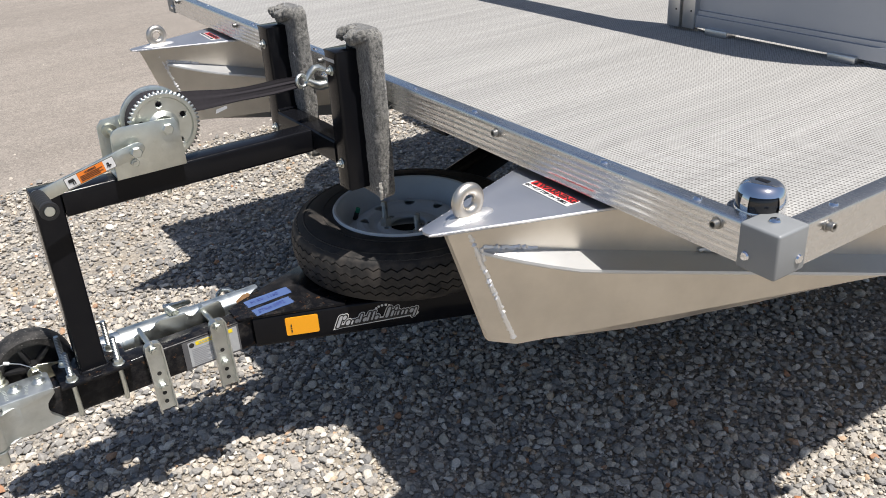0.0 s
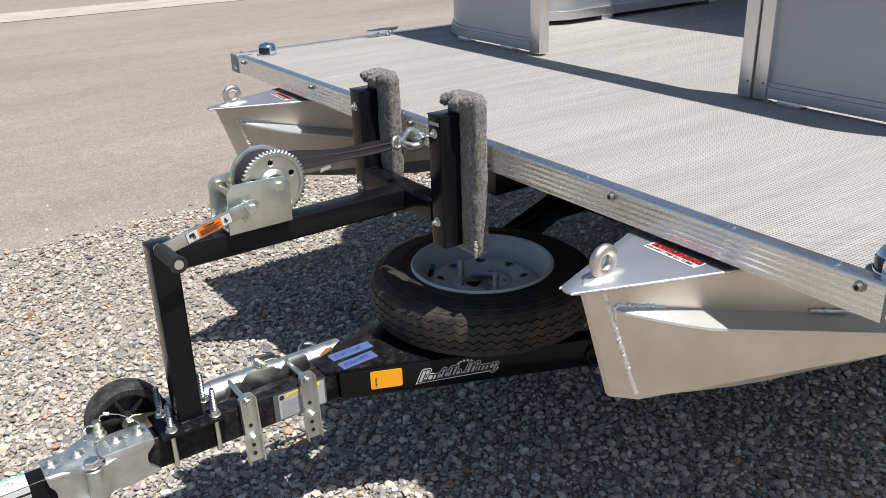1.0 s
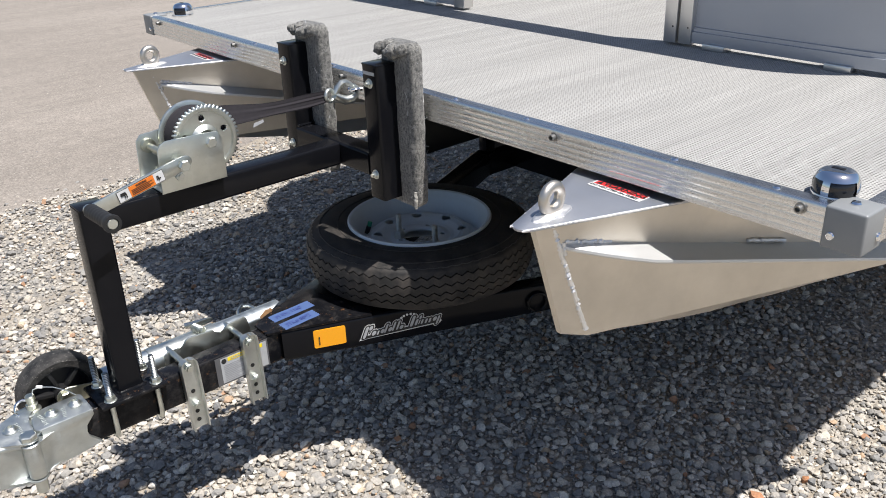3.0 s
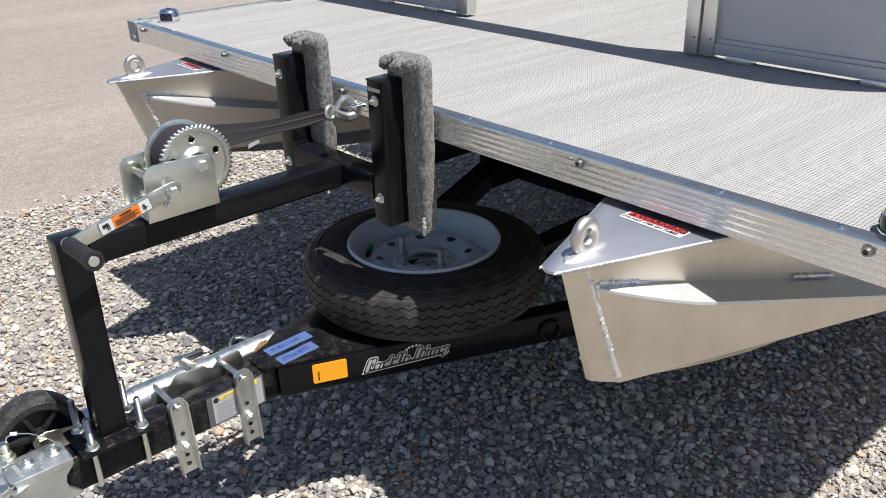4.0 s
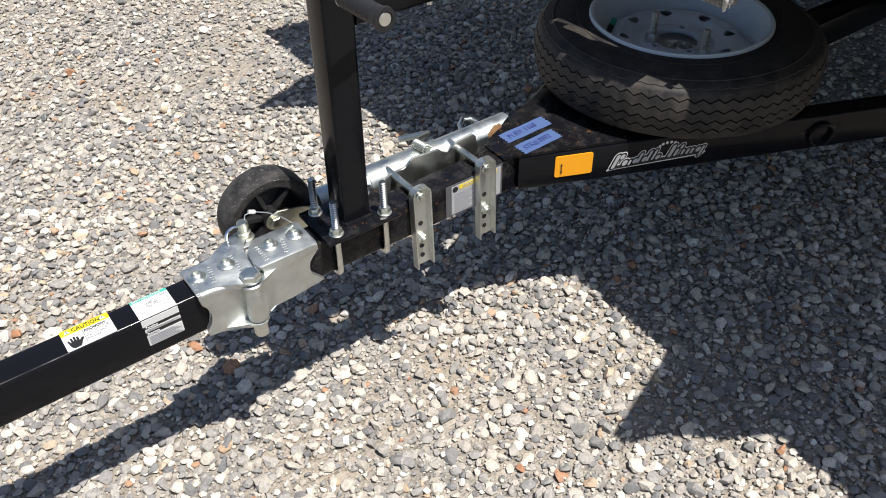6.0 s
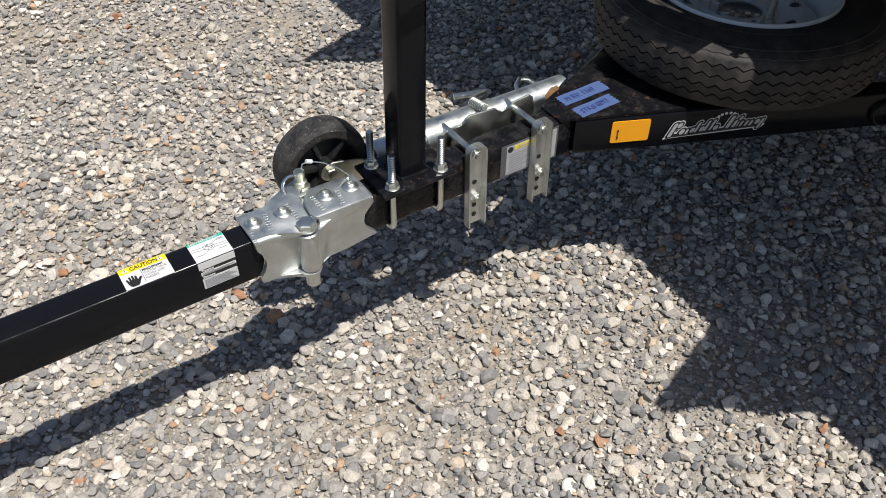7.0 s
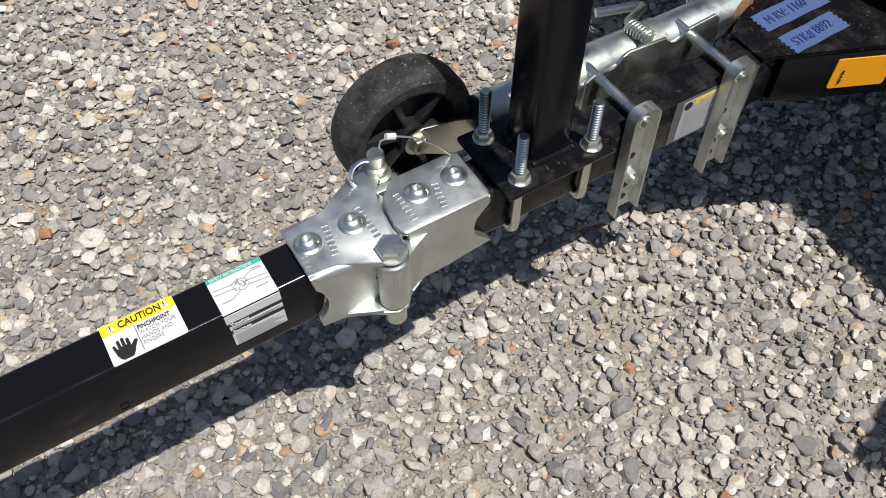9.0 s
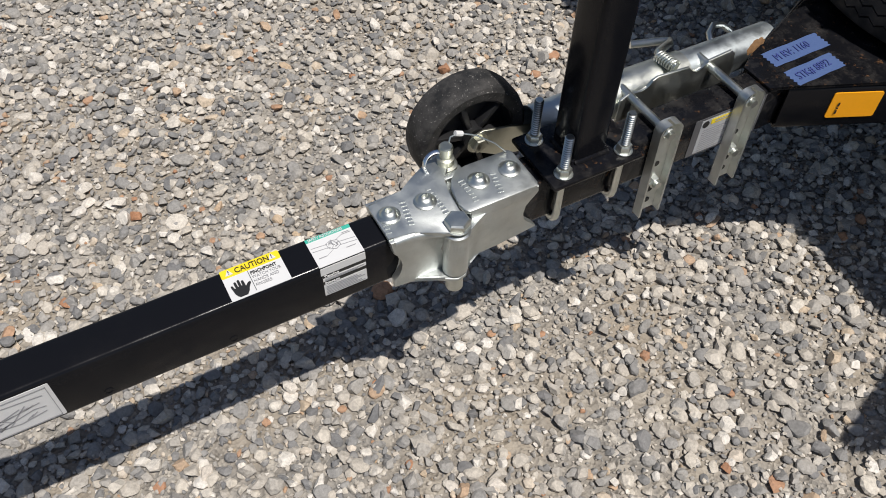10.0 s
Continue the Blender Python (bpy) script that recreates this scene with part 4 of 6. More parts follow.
    prism(bm, [(-0.004, -0.001), (0.020, 0.001), (0.192, 0.008), (0.198, 0.014), (0.190, 0.020), (0.004, 0.012)], 0.0004, em)
    for k in range(6):
        a = radians(150 - 24 * k)
        lathe(bm, [(0, 0), (0.0030, 0), (0.0030, 0.0004), (0, 0.0004)], em @ Matrix.Translation((0.118 + 0.021 * math.cos(a), 0.034 + 0.012 * math.sin(a), 0.0)), 10)
    e = part("emblem", bm, STICKER, frame_arms[0], "white-outlined flowing trailer emblem with small crown")
    bm = bmesh.new()
    for q in marks:
        stroke_mark(bm, *q, 0.0027, 0.0006)
    prism(bm, [(0.002, 0.002), (0.190, 0.011), (0.190, 0.017), (0.004, 0.009)], 0.0004, em @ Matrix.Translation((0, 0, 0.0006)))
    part("emblem_ground", bm, INK, e)
    bm = bmesh.new()
    for q in marks:
        stroke_mark(bm, *q, -0.0006, 0.0012)
    part("emblem_stroke", bm, STICKER_GREY, e)


tongue_stickers()
# the folding beam droops a little towards its end
droop = Matrix.Translation((-0.06, 0, TT))
tongue_front.matrix_basis = droop @ pose(0, 0, 0, 0, -0.9, 0) @ droop.inverted()


def tapes():
    for p, q, w, text in (((0.561, 0.007), (0.671, 0.010), 0.109, "M RV: 1160"), ((0.562, -0.040), (0.652, -0.036), 0.093, "STK# 8892")):
        u = Vector((q[0] - p[0], q[1] - p[1], 0)).normalized()
        m = plane_frame((p[0], p[1], 0.4134), u, (-u.y, u.x, 0)) @ Matrix.Diagonal((1, 1.35, 1, 1))
        bm = bmesh.new()
        n = 9
        pts = [(w * k / 6, 0.0004 * math.sin(k * 2.1)) for k in range(7)] + [(w + 0.0016 * (-1) ** k, 0.024 * k / n) for k in range(1, n)]
        pts += [(w - w * k / 6, 0.0243 + 0.0004 * math.sin(k * 1.7)) for k in range(7)] + [(-0.0016 * (-1) ** k, 0.024 - 0.024 * k / n) for k in range(1, n)]
        prism(bm, pts, 0.0005, m)
        t = tagged(part("masking_tape", bm, TAPE, None), "blue masking tape strip with dark handwriting on the trailer plate", "tape", "tape strips on the plate")
        slant = Matrix(((1, 0.12, 0, 0), (0, 1, 0, 0), (0, 0, 1, 0), (0, 0, 0, 1)))
        words("handwriting", text, 0.0150, BLUE_INK, t, m @ Matrix.Translation((w * 0.10, 0.0065, 0)) @ pose(0, 0, 0, 0, 0, 1.5) @ slant, bold=0.0, width=0.98)


tapes()

# ---- winch stand ----
stand = thing("winch_stand", "black square-tube winch stand with plate clamped to the tongue", "winch stand")


def winch_stand():
    bm = bmesh.new()
    box(bm, (0.140, -0.052, TT + 0.001), (0.281, 0.052, TT + 0.009), 0.003)
    base = part("base_plate", bm, BLACK_WORN, stand, "black steel base plate with light rust")
    bm = bmesh.new()
    rect_tube(bm, (0.2105, 0, TT + 0.009), (0.2145, 0, 0.805), 0.0508, 0.0508, up=(1, 0, 0))
    part("post", bm, BLACK, stand)
    bm = bmesh.new()
    for a, b in (((0.186, -0.0262), (0.238, -0.0262)), ((0.238, -0.0262), (0.238, 0.0262)), ((0.186, 0.0262), (0.186, -0.0262))):
        k = 15
        sweep(bm, [(a[0] + (b[0] - a[0]) * i / k, a[1] + (b[1] - a[1]) * i / k, TT + 0.0098) for i in range(k + 1)], [0.0034 + 0.0010 * (i % 2) for i in range(k + 1)], 8)
    part("weld", bm, BLACK_WORN, base)
    bm = bmesh.new()
    box(bm, (0.1900, -0.0254, 0.8035), (0.2410, 0.0254, 0.8085), 0.0015)
    part("end_cap", bm, BLACK, stand)
    bm = bmesh.new()
    rect_tube(bm, (0.2410, 0, 0.775), (0.757, 0, 0.775), 0.0508, 0.0508)
    part("arm", bm, BLACK, stand)
    bm = bmesh.new()
    rect_tube(bm, (0.783, -0.128, 0.775), (0.783, 0.150, 0.775), 0.0508, 0.0508)
    part("crossbar", bm, BLACK, stand)
    # clamp bolts: two U-bolts round the tongue
    for x in (0.164, 0.257):
        bm = bmesh.new()
        y = 0.0345
        pts = [(x, -y, TT + 0.014), (x, -y, 0.342)] + [(x, -y + 0.012 - 0.012 * math.cos(radians(a)), 0.342 - 0.014 * math.sin(radians(a))) for a in (30, 60, 90)] + \
              [(x, y - 0.012 + 0.012 * math.cos(radians(a)), 0.342 - 0.014 * math.sin(radians(a))) for a in (90, 60, 30)] + [(x, y, 0.342), (x, y, TT + 0.014)]
        sweep(bm, [Vector(p) for p in pts], 0.0052, 12)
        u = part("u_bolt", bm, ZINC, stand, "zinc-plated clamp bolt round the tongue")
        for s in (-1, 1):
            bm = bmesh.new()
            threaded(bm, (x, s * y, TT + 0.015), (x, s * y, 0.481 if s < 0 else 0.486), 0.0062)
            part("thread", bm, THREAD, u)
            bm = bmesh.new()
            washer(bm, (x, s * y, TT + 0.009), (0, 0, 1), 0.0125, 0.002)
            hexnut(bm, (x, s * y, TT + 0.011), (0, 0, 1), 0.018, 0.010)
            part("nut", bm, ZINC, u)


winch_stand()


def bow_stop(yc, s):
    """Upright bracket with a carpet-wrapped board against the bow rail. yc: its middle."""
    t = thing("bow_stop", "black bow stop bracket with grey carpet-wrapped board", "bow stop", "bow stops on the stand")
    t.location = (0.004, -0.002, 0.006)
    bm = bmesh.new()
    rect_tube(bm, (0.785, yc, 0.697), (0.785, yc, 0.982), 0.0508, 0.0588, up=(1, 0, 0))
    part("bracket", bm, BLACK, t)
    bm = bmesh.new()
    box(bm, (0.7555, yc - 0.0254, 0.981), (0.8145, yc + 0.0254, 0.985), 0.0015)
    part("bracket_cap", bm, BLACK, t)
    for z in (0.752, 0.946):
        bm = bmesh.new()
        washer(bm, (0.7556, yc, z), (-1, 0, 0), 0.0105, 0.0015)
        hexnut(bm, (0.7542, yc, z), (-1, 0, 0), 0.013, 0.006)
        rod(bm, (0.749, yc, z), (0.744, yc, z), 0.0042)
        part("bolt", bm, ZINC, t)
    if s < 0:
        decal("bracket_label", STICKER_GREY, t, plane_frame((0.7556, yc + 0.019, 0.963), (0, -1, 0), (0, 0, 1)), 0.036, 0.007)
    if s > 0:
        bm = bmesh.new()
        n = 16
        sweep(bm, [(0.757 + 0.052 * k / n, yc - 0.0270, 0.7965 + 0.0008 * math.sin(k * 2.3)) for k in range(n + 1)], [0.0030 + 0.0009 * (k % 2) for k in range(n + 1)], 8)
        part("weld", bm, BLACK, t)
    # carpet-wrapped board, soft edges and a bunched fold on top
    bm = bmesh.new()
    rows = []
    for k in range(41):
        z = 0.682 + (1.025 - 0.682) * k / 40
        f = k / 40
        shrink = 1.0 - 0.22 * max(0, (f - 0.955) / 0.045) ** 2 - 0.10 * max(0, (0.03 - f) / 0.03)
        ring = []
        for i in range(36):
            a = 2 * math.pi * i / 36
            ca, sa = math.cos(a), math.sin(a)
            e = 0.34
            x = 0.8205 + (0.0190 if ca < 0 else 0.0165) * shrink * math.copysign(abs(ca) ** e, ca)
            y = yc - 0.027 + 0.050 * shrink * math.copysign(abs(sa) ** e, sa)
            n = noise.noise((x * 45, y * 45, z * 30 + yc * 9)) * 0.0022 + noise.noise((x * 160, y * 160, z * 110)) * 0.0012
            ring.append(Vector((x, y, z)) + Vector((ca, sa, 0)) * n)
        rows.append(ring)
    loft(bm, rows)
    pad = part("carpet_pad", bm, CARPET, t, "grey carpet-wrapped board, worn at the corners", 80)
    bm = bmesh.new()
    for k in range(5):
        c = Vector((0.803 + 0.006 * math.sin(k * 1.7), yc + 0.012 - 0.016 * k, 1.009 + 0.005 * math.sin(k * 2.1)))
        r = bmesh.ops.create_icosphere(bm, subdivisions=3, radius=1.0)
        for v in r["verts"]:
            q = v.co.copy()
            v.co = c + Vector((q.x * 0.019, q.y * 0.0150, q.z * 0.0135)) * (1 + 0.35 * noise.noise(q * 2.3 + c * 50) + 0.12 * noise.noise(q * 9 + c * 50))
    tagged(part("carpet_fold", bm, CARPET, pad, "", 80), kind="stuff")
    # frayed fibres along the wrap
    bm = bmesh.new()
    r = random.Random(5 + int(yc * 100))
    for k in range(170):
        z = r.uniform(0.68, 1.03)
        a = r.choice((-1, 1))
        p = Vector((0.802 + r.uniform(0, 0.034), yc - 0.027 + (0.049 * a if r.random() < 0.6 else r.uniform(-0.045, 0.045)), z)) if z < 1.02 else Vector((0.80 + r.uniform(0, 0.035), yc - 0.027 + r.uniform(-0.045, 0.045), 1.03))
        d = Vector((r.uniform(-0.6, 0.6), r.uniform(-1, 1), r.uniform(-0.8, 0.8))).normalized() * r.uniform(0.003, 0.010)
        sweep(bm, [p - d * 0.4, p, p + d * 0.5 + Vector((0, 0, 0.001)), p + d], 0.0003, 4)
    for k in range(5):
        p = Vector((0.797 + 0.006 * k, yc - 0.060, 0.93 + 0.012 * k))
        sweep(bm, [p, p + Vector((0.004, -0.001, -0.012)), p + Vector((0.007, 0, -0.030)), p + Vector((0.004, 0.001, -0.05 - 0.004 * k))], 0.00045, 5)
    # torn lower corner where the pale backing shows
    fb = bmesh.new()
    rows = []
    for k in range(15):
        f = k / 14
        w = 0.0018 + 0.0028 * math.sin(math.pi * min(1, f * 1.1)) + 0.0016 * noise.noise((k * 0.9, yc * 7, 1))
        c = Vector((0.7995 + 0.002 * noise.noise((k * 0.6, 4, yc)), yc - 0.0735 + 0.003 * noise.noise((k * 0.7, 9, yc)), 0.680 + 0.038 * f))
        rows.append([c + Vector((-0.003 - 0.002 * noise.noise((k, 2, 5)), 0, 0)), c + Vector((-0.001, w, 0)), c + Vector((0.004, w * 0.6, 0)), c + Vector((0.004, -w * 0.6, 0)), c + Vector((-0.001, -w * 0.7, 0))])
    loft(fb, rows)
    part("torn_corner", fb, FRAY, pad, "pale frayed backing at the torn corner", 70)
    tagged(part("loose_fibres", bm, STICKER_GREY, pad), kind="stuff")
    return t


bow_stop(-0.149, -1)
bow_stop(0.176, 1)


# ---- winch ----
winch = thing("hand_winch", "zinc-plated hand winch with gear, drum and crank on the stand", "winch")
winch.location = (0.003, 0.005, 0.011)
WX, WZ = 0.450, 0.868


def hand_winch():
    yn, yf = -0.044, 0.052
    # U-shaped frame: two cheeks and a floor
    for y, pts in ((yn, [(0.338, 0.790), (0.474, 0.790), (0.474, 0.872), (0.466, 0.886), (0.430, 0.888), (0.362, 0.890), (0.350, 0.886), (0.343, 0.876)]),
                   (yf, [(0.338, 0.792), (0.474, 0.792), (0.474, 0.878), (0.462, 0.892), (0.352, 0.884), (0.342, 0.872)])):
        bm = bmesh.new()
        prism(bm, [(x, z) for x, z in pts], 0.004, Matrix.Translation((0, y + 0.002, 0)) @ pose(0, 0, 0, 90), 0.0014)
        part("side_plate", bm, ZINC, winch)
    bm = bmesh.new()
    box(bm, (0.340, yn, 0.7905), (0.472, yf, 0.7945), 0.001)
    part("floor_plate", bm, ZINC, winch)
    for x in (0.385, 0.44):
        bm = bmesh.new()
        rod(bm, (x, 0, 0.7955), (x, 0, 0.722), 0.005, 10)
        hexnut(bm, (x, 0, 0.7385), (0, 0, -1), 0.015, 0.008)
        part("mounting_bolt", bm, ZINC, winch)
    # drum with two flanges and dark webbing wound on it
    ax = axis_frame((WX, 0, WZ), (0, 1, 0))
    bm = bmesh.new()
    prof = [(0.012, -0.020), (0.024, -0.020), (0.024, 0.038), (0.0610, 0.0385), (0.0650, 0.0400), (0.0658, 0.0430), (0.0640, 0.0455), (0.0615, 0.0445), (0.050, 0.0450), (0.012, 0.047)]
    lathe(bm, prof, ax, 56)
    drum = part("drum", bm, ZINC, winch)
    bm = bmesh.new()
    prof = [(0.024, -0.014)] + [(0.0575 + 0.0012 * (k % 2), -0.014 + 0.05 * k / 8) for k in range(9)] + [(0.024, 0.036)]
    lathe(bm, prof, ax, 48)
    part("wound_webbing", bm, STRAP, drum)
    # gear wheel with teeth, holes and a pressed hub
    bm = bmesh.new()
    seg = 300
    rings = [0.014, 0.022, 0.025, 0.030, 0.034, 0.0365, 0.0385, 0.0405, 0.0425, 0.0445, 0.0465, 0.0485, 0.051, 0.055, 0.0575, 0.0625, 0.066]
    depth = [0.006, 0.006, 0.002] + [-0.003] * 10 + [-0.003, 0.001, 0.001, 0.001]
    grid = []
    for r, d in zip(rings, depth):
        row = []
        for i in range(seg):
            a = 2 * math.pi * i / seg
            rr = r
            if r == rings[-1]:
                rr = 0.0697 if i % 6 in (1, 2, 3) else 0.0650
            row.append(bm.verts.new((rr * math.cos(a), rr * math.sin(a), d)))
        grid.append(row)
    for k, (a, b) in enumerate(zip(grid, grid[1:])):
        for i in range(seg):
            ang = 360 * i / seg
            if any((((ang - c + 180) % 360 - 180) * math.pi / 180 * rings[k] / 0.0062) ** 2 + ((rings[k] - 0.0425) / 0.0062) ** 2 < 1 for c in (20, 92, 164, 236, 308)):
                continue
            j = (i + 1) % seg
            bm.faces.new((a[i], a[j], b[j], b[i]))
    xf(bm, bm.verts[:], axis_frame((WX, -0.0285, WZ), (0, -1, 0)))
    g = part("gear", bm, ZINC, winch, "toothed zinc-plated gear wheel")
    md = g.modifiers.new("thickness", "SOLIDIFY")
    md.thickness, md.offset = 0.006, -1.0
    bm = bmesh.new()
    rod(bm, (WX, -0.052, WZ), (WX, 0.060, WZ), 0.0075, 16)
    hexnut(bm, (WX, -0.046, WZ), (0, -1, 0), 0.019, 0.008)
    hexnut(bm, (WX, 0.054, WZ), (0, 1, 0), 0.019, 0.008)
    part("drum_axle", bm, ZINC, winch)
    # drive shaft, second bolt, ratchet
    bm = bmesh.new()
    rod(bm, (0.362, yn, 0.862), (0.362, yf, 0.862), 0.0065, 14)
    lathe(bm, [(0, 0), (0.014, 0), (0.014, 0.012), (0.0065, 0.013)], axis_frame((0.362, yf - 0.002, 0.862), (0, -1, 0)), 20)
    part("drive_shaft", bm, ZINC_YELLOW, winch)
    bm = bmesh.new()
    rod(bm, (0.376, -0.078, 0.847), (0.376, yf, 0.847), 0.0075, 14)
    lathe(bm, [(0.013, 0.0), (0.013, 0.022), (0, 0.022)], axis_frame((0.376, -0.020, 0.847), (0, 1, 0)), 12)
    hexnut(bm, (0.376, -0.0765, 0.847), (0, -1, 0), 0.019, 0.009)
    part("crank_shaft", bm, ZINC, winch)
    bm = bmesh.new()
    hexnut(bm, (0.376, yn - 0.002, 0.818), (0, -1, 0), 0.015, 0.006)
    rod(bm, (0.376, yn - 0.008, 0.818), (0.376, yn - 0.011, 0.818), 0.004)
    part("pawl_bolt", bm, ZINC, winch)
    # crank arm: a flat bar, cranked outwards, with its warning label
    a0, a1 = Vector((0.378, -0.0715, 0.8500)), Vector((0.184, -0.083, 0.808))
    u = (a1 - a0).normalized()
    m = plane_frame(a0, u, Vector((0, 0, 1)))
    n = (a1 - a0).length
    bm = bmesh.new()
    prism(bm, [(-0.002, -0.0130), (0.03, -0.0135), (n - 0.008, -0.0125), (n + 0.002, -0.006), (n + 0.004, 0.0), (n + 0.002, 0.006), (n - 0.008, 0.0125), (0.03, 0.0135), (-0.002, 0.0130), (-0.010, 0.0105), (-0.0155, 0.0055), (-0.017, 0.0), (-0.0155, -0.0055), (-0.010, -0.0105)], 0.005, m @ Matrix.Translation((0, 0, -0.0025)), 0.0012)
    crank = part("crank_arm", bm, ZINC, winch, "flat steel crank arm with orange warning label")
    ml = plane_frame(a0 + u * 0.136 + Vector((0, -0.0030, 0)) + Vector((0, 0, -0.0105)), -u, Vector((0, 0, 1))) @ Matrix.Diagonal((0.86, 1, 1, 1))
    decal("label_border", INK, crank, ml @ Matrix.Translation((-0.001, -0.001, 0)), 0.110, 0.022)
    lab = decal("label", STICKER, crank, ml @ Matrix.Translation((0, 0, 0.0004)), 0.108, 0.020)
    decal("label_band", PRINT_ORANGE, lab, ml @ Matrix.Translation((0.027, 0.0, 0.0008)), 0.058, 0.020)
    words("lettering", "WARNING", 0.0058, INK, lab, ml @ Matrix.Translation((0.043, 0.0145, 0.0004)), bold=0.02, width=0.9)
    bars("small_print", INK, lab, ml, [(0.031, 0.0115 - 0.0028 * k, 0.05 - 0.008 * (k % 2), 0.0009) for k in range(4)] + [(0.006, 0.010, 0.012, 0.006), (0.013, 0.004, 0.002, 0.008), (0.017, 0.004, 0.002, 0.008), (0.090, 0.007, 0.010, 0.002), (0.094, 0.004, 0.002, 0.010), (0.091, 0.011, 0.003, 0.003)], lift=0.0018)
    # grip
    h0 = Vector((0.192, -0.082, 0.812))
    d = Vector((0.02, -1.0, 0.03)).normalized()
    bm = bmesh.new()
    prof = [(0.0, -0.004), (0.008, -0.004), (0.0125, 0.0), (0.0134, 0.004)]
    for k in range(7):
        prof += [(0.0136, 0.008 + 0.011 * k), (0.0129, 0.0115 + 0.011 * k), (0.0136, 0.015 + 0.011 * k)]
    prof += [(0.0148, 0.089), (0.0162, 0.093), (0.0156, 0.0975), (0.0104, 0.0980), (0.0102, 0.0955), (0, 0.0955)]
    lathe(bm, prof, axis_frame(h0, d), 32)
    grip = part("crank_grip", bm, GRIP, winch, "black ribbed rubber grip")
    bm = bmesh.new()
    rod(bm, h0 - d * 0.012, h0 + d * 0.0972, 0.0094, 20, bevel=0.001)
    part("grip_pin", bm, ZINC, grip)


hand_winch()


def strap_and_hook():
    t = thing("winch_strap", "dark webbing winch strap with zinc snap hook to the bow", "strap")
    t.location = (0.0, 0.0, 0.010)
    # flat webbing, gathered towards the hook
    bm = bmesh.new()
    rows = []
    p0, p1 = Vector((0.468, 0.012, 0.902)), Vector((0.756, 0.006, 0.889))
    for k in range(31):
        f = k / 30
        c = p0.lerp(p1, f) + Vector((0, 0, -0.006 * math.sin(math.pi * f)))
        half = 0.021 * (1 - f) + 0.011 * f + 0.002 * math.sin(f * 9)
        tilt = radians(62 + 18 * f)
        across = Vector((0, math.cos(tilt), math.sin(tilt)))
        thick = Vector((0, -math.sin(tilt), math.cos(tilt)))
        ring = []
        for q in range(14):
            w = -1 + 2 * q / 13
            fold = (0.0008 * math.sin(w * 7 + 1.2) + 0.0006 * math.sin(w * 13)) * (0.2 + f)
            ring.append(c + across * (half * w) + thick * (fold + 0.0016))
        for q in range(13, -1, -1):
            w = -1 + 2 * q / 13
            fold = (0.0008 * math.sin(w * 7 + 1.2) + 0.0006 * math.sin(w * 13)) * (0.2 + f)
            ring.append(c + across * (half * w) + thick * (fold - 0.0016))
        rows.append(ring)
    loft(bm, rows)
    web = part("webbing", bm, STRAP, t)
    bm = bmesh.new()
    prism(bm, [(0, 0), (0.026, 0.004), (0.025, 0.010), (0.003, 0.008)], 0.0006, plane_frame((0.560, -0.016, 0.868), (1, -0.02, 0.08), (0, 0, 1)))
    part("maker_tag", bm, STICKER_GREY, web)
    # eye ring, hook and latch
    bm = bmesh.new()
    lathe(bm, [(0.0125 + 0.0042 * math.cos(a), 0.0042 * math.sin(a)) for a in (math.pi * k / 5 for k in range(10))], axis_frame((0.764, 0.006, 0.889), (0.25, -1, 0.1)), 28, True)
    ring = part("hook_eye", bm, ZINC, t)
    bm = bmesh.new()
    pts = [(0.776, 0.004, 0.887), (0.786, 0.002, 0.880), (0.800, 0.0, 0.873), (0.816, 0.0, 0.873), (0.828, 0.0, 0.881), (0.830, 0.0, 0.893), (0.824, 0.0, 0.902)]
    sweep(bm, pts, [0.0080, 0.0092, 0.0104, 0.0106, 0.0096, 0.0080, 0.005], 14)
    pts = [(0.776, 0.004, 0.890), (0.784, 0.004, 0.902), (0.796, 0.004, 0.911), (0.806, 0.004, 0.911)]
    part("snap_hook", bm, ZINC, t, "zinc-plated snap hook")
    bm = bmesh.new()
    sweep(bm, pts + [(0.816, 0.003, 0.906), (0.823, 0.001, 0.900)], [0.006, 0.0070, 0.0078, 0.0070, 0.0055, 0.004], 10)
    part("latch", bm, ZINC, t)
    bm = bmesh.new()
    sweep(bm, [(0.838, 0.013, 0.893)] + arc((0.826, 0.0, 0.893), 0.012, 60, 300, 12, (1, 0, 0), (0, 1, 0)) + [(0.838, -0.013, 0.893)], 0.0042, 10)
    part("bow_eye", bm, CHROME, t)


strap_and_hook()


# ---- tongue jack ----
jack = thing("tongue_jack", "zinc-plated swivel trailer jack folded along the tongue", "jack")


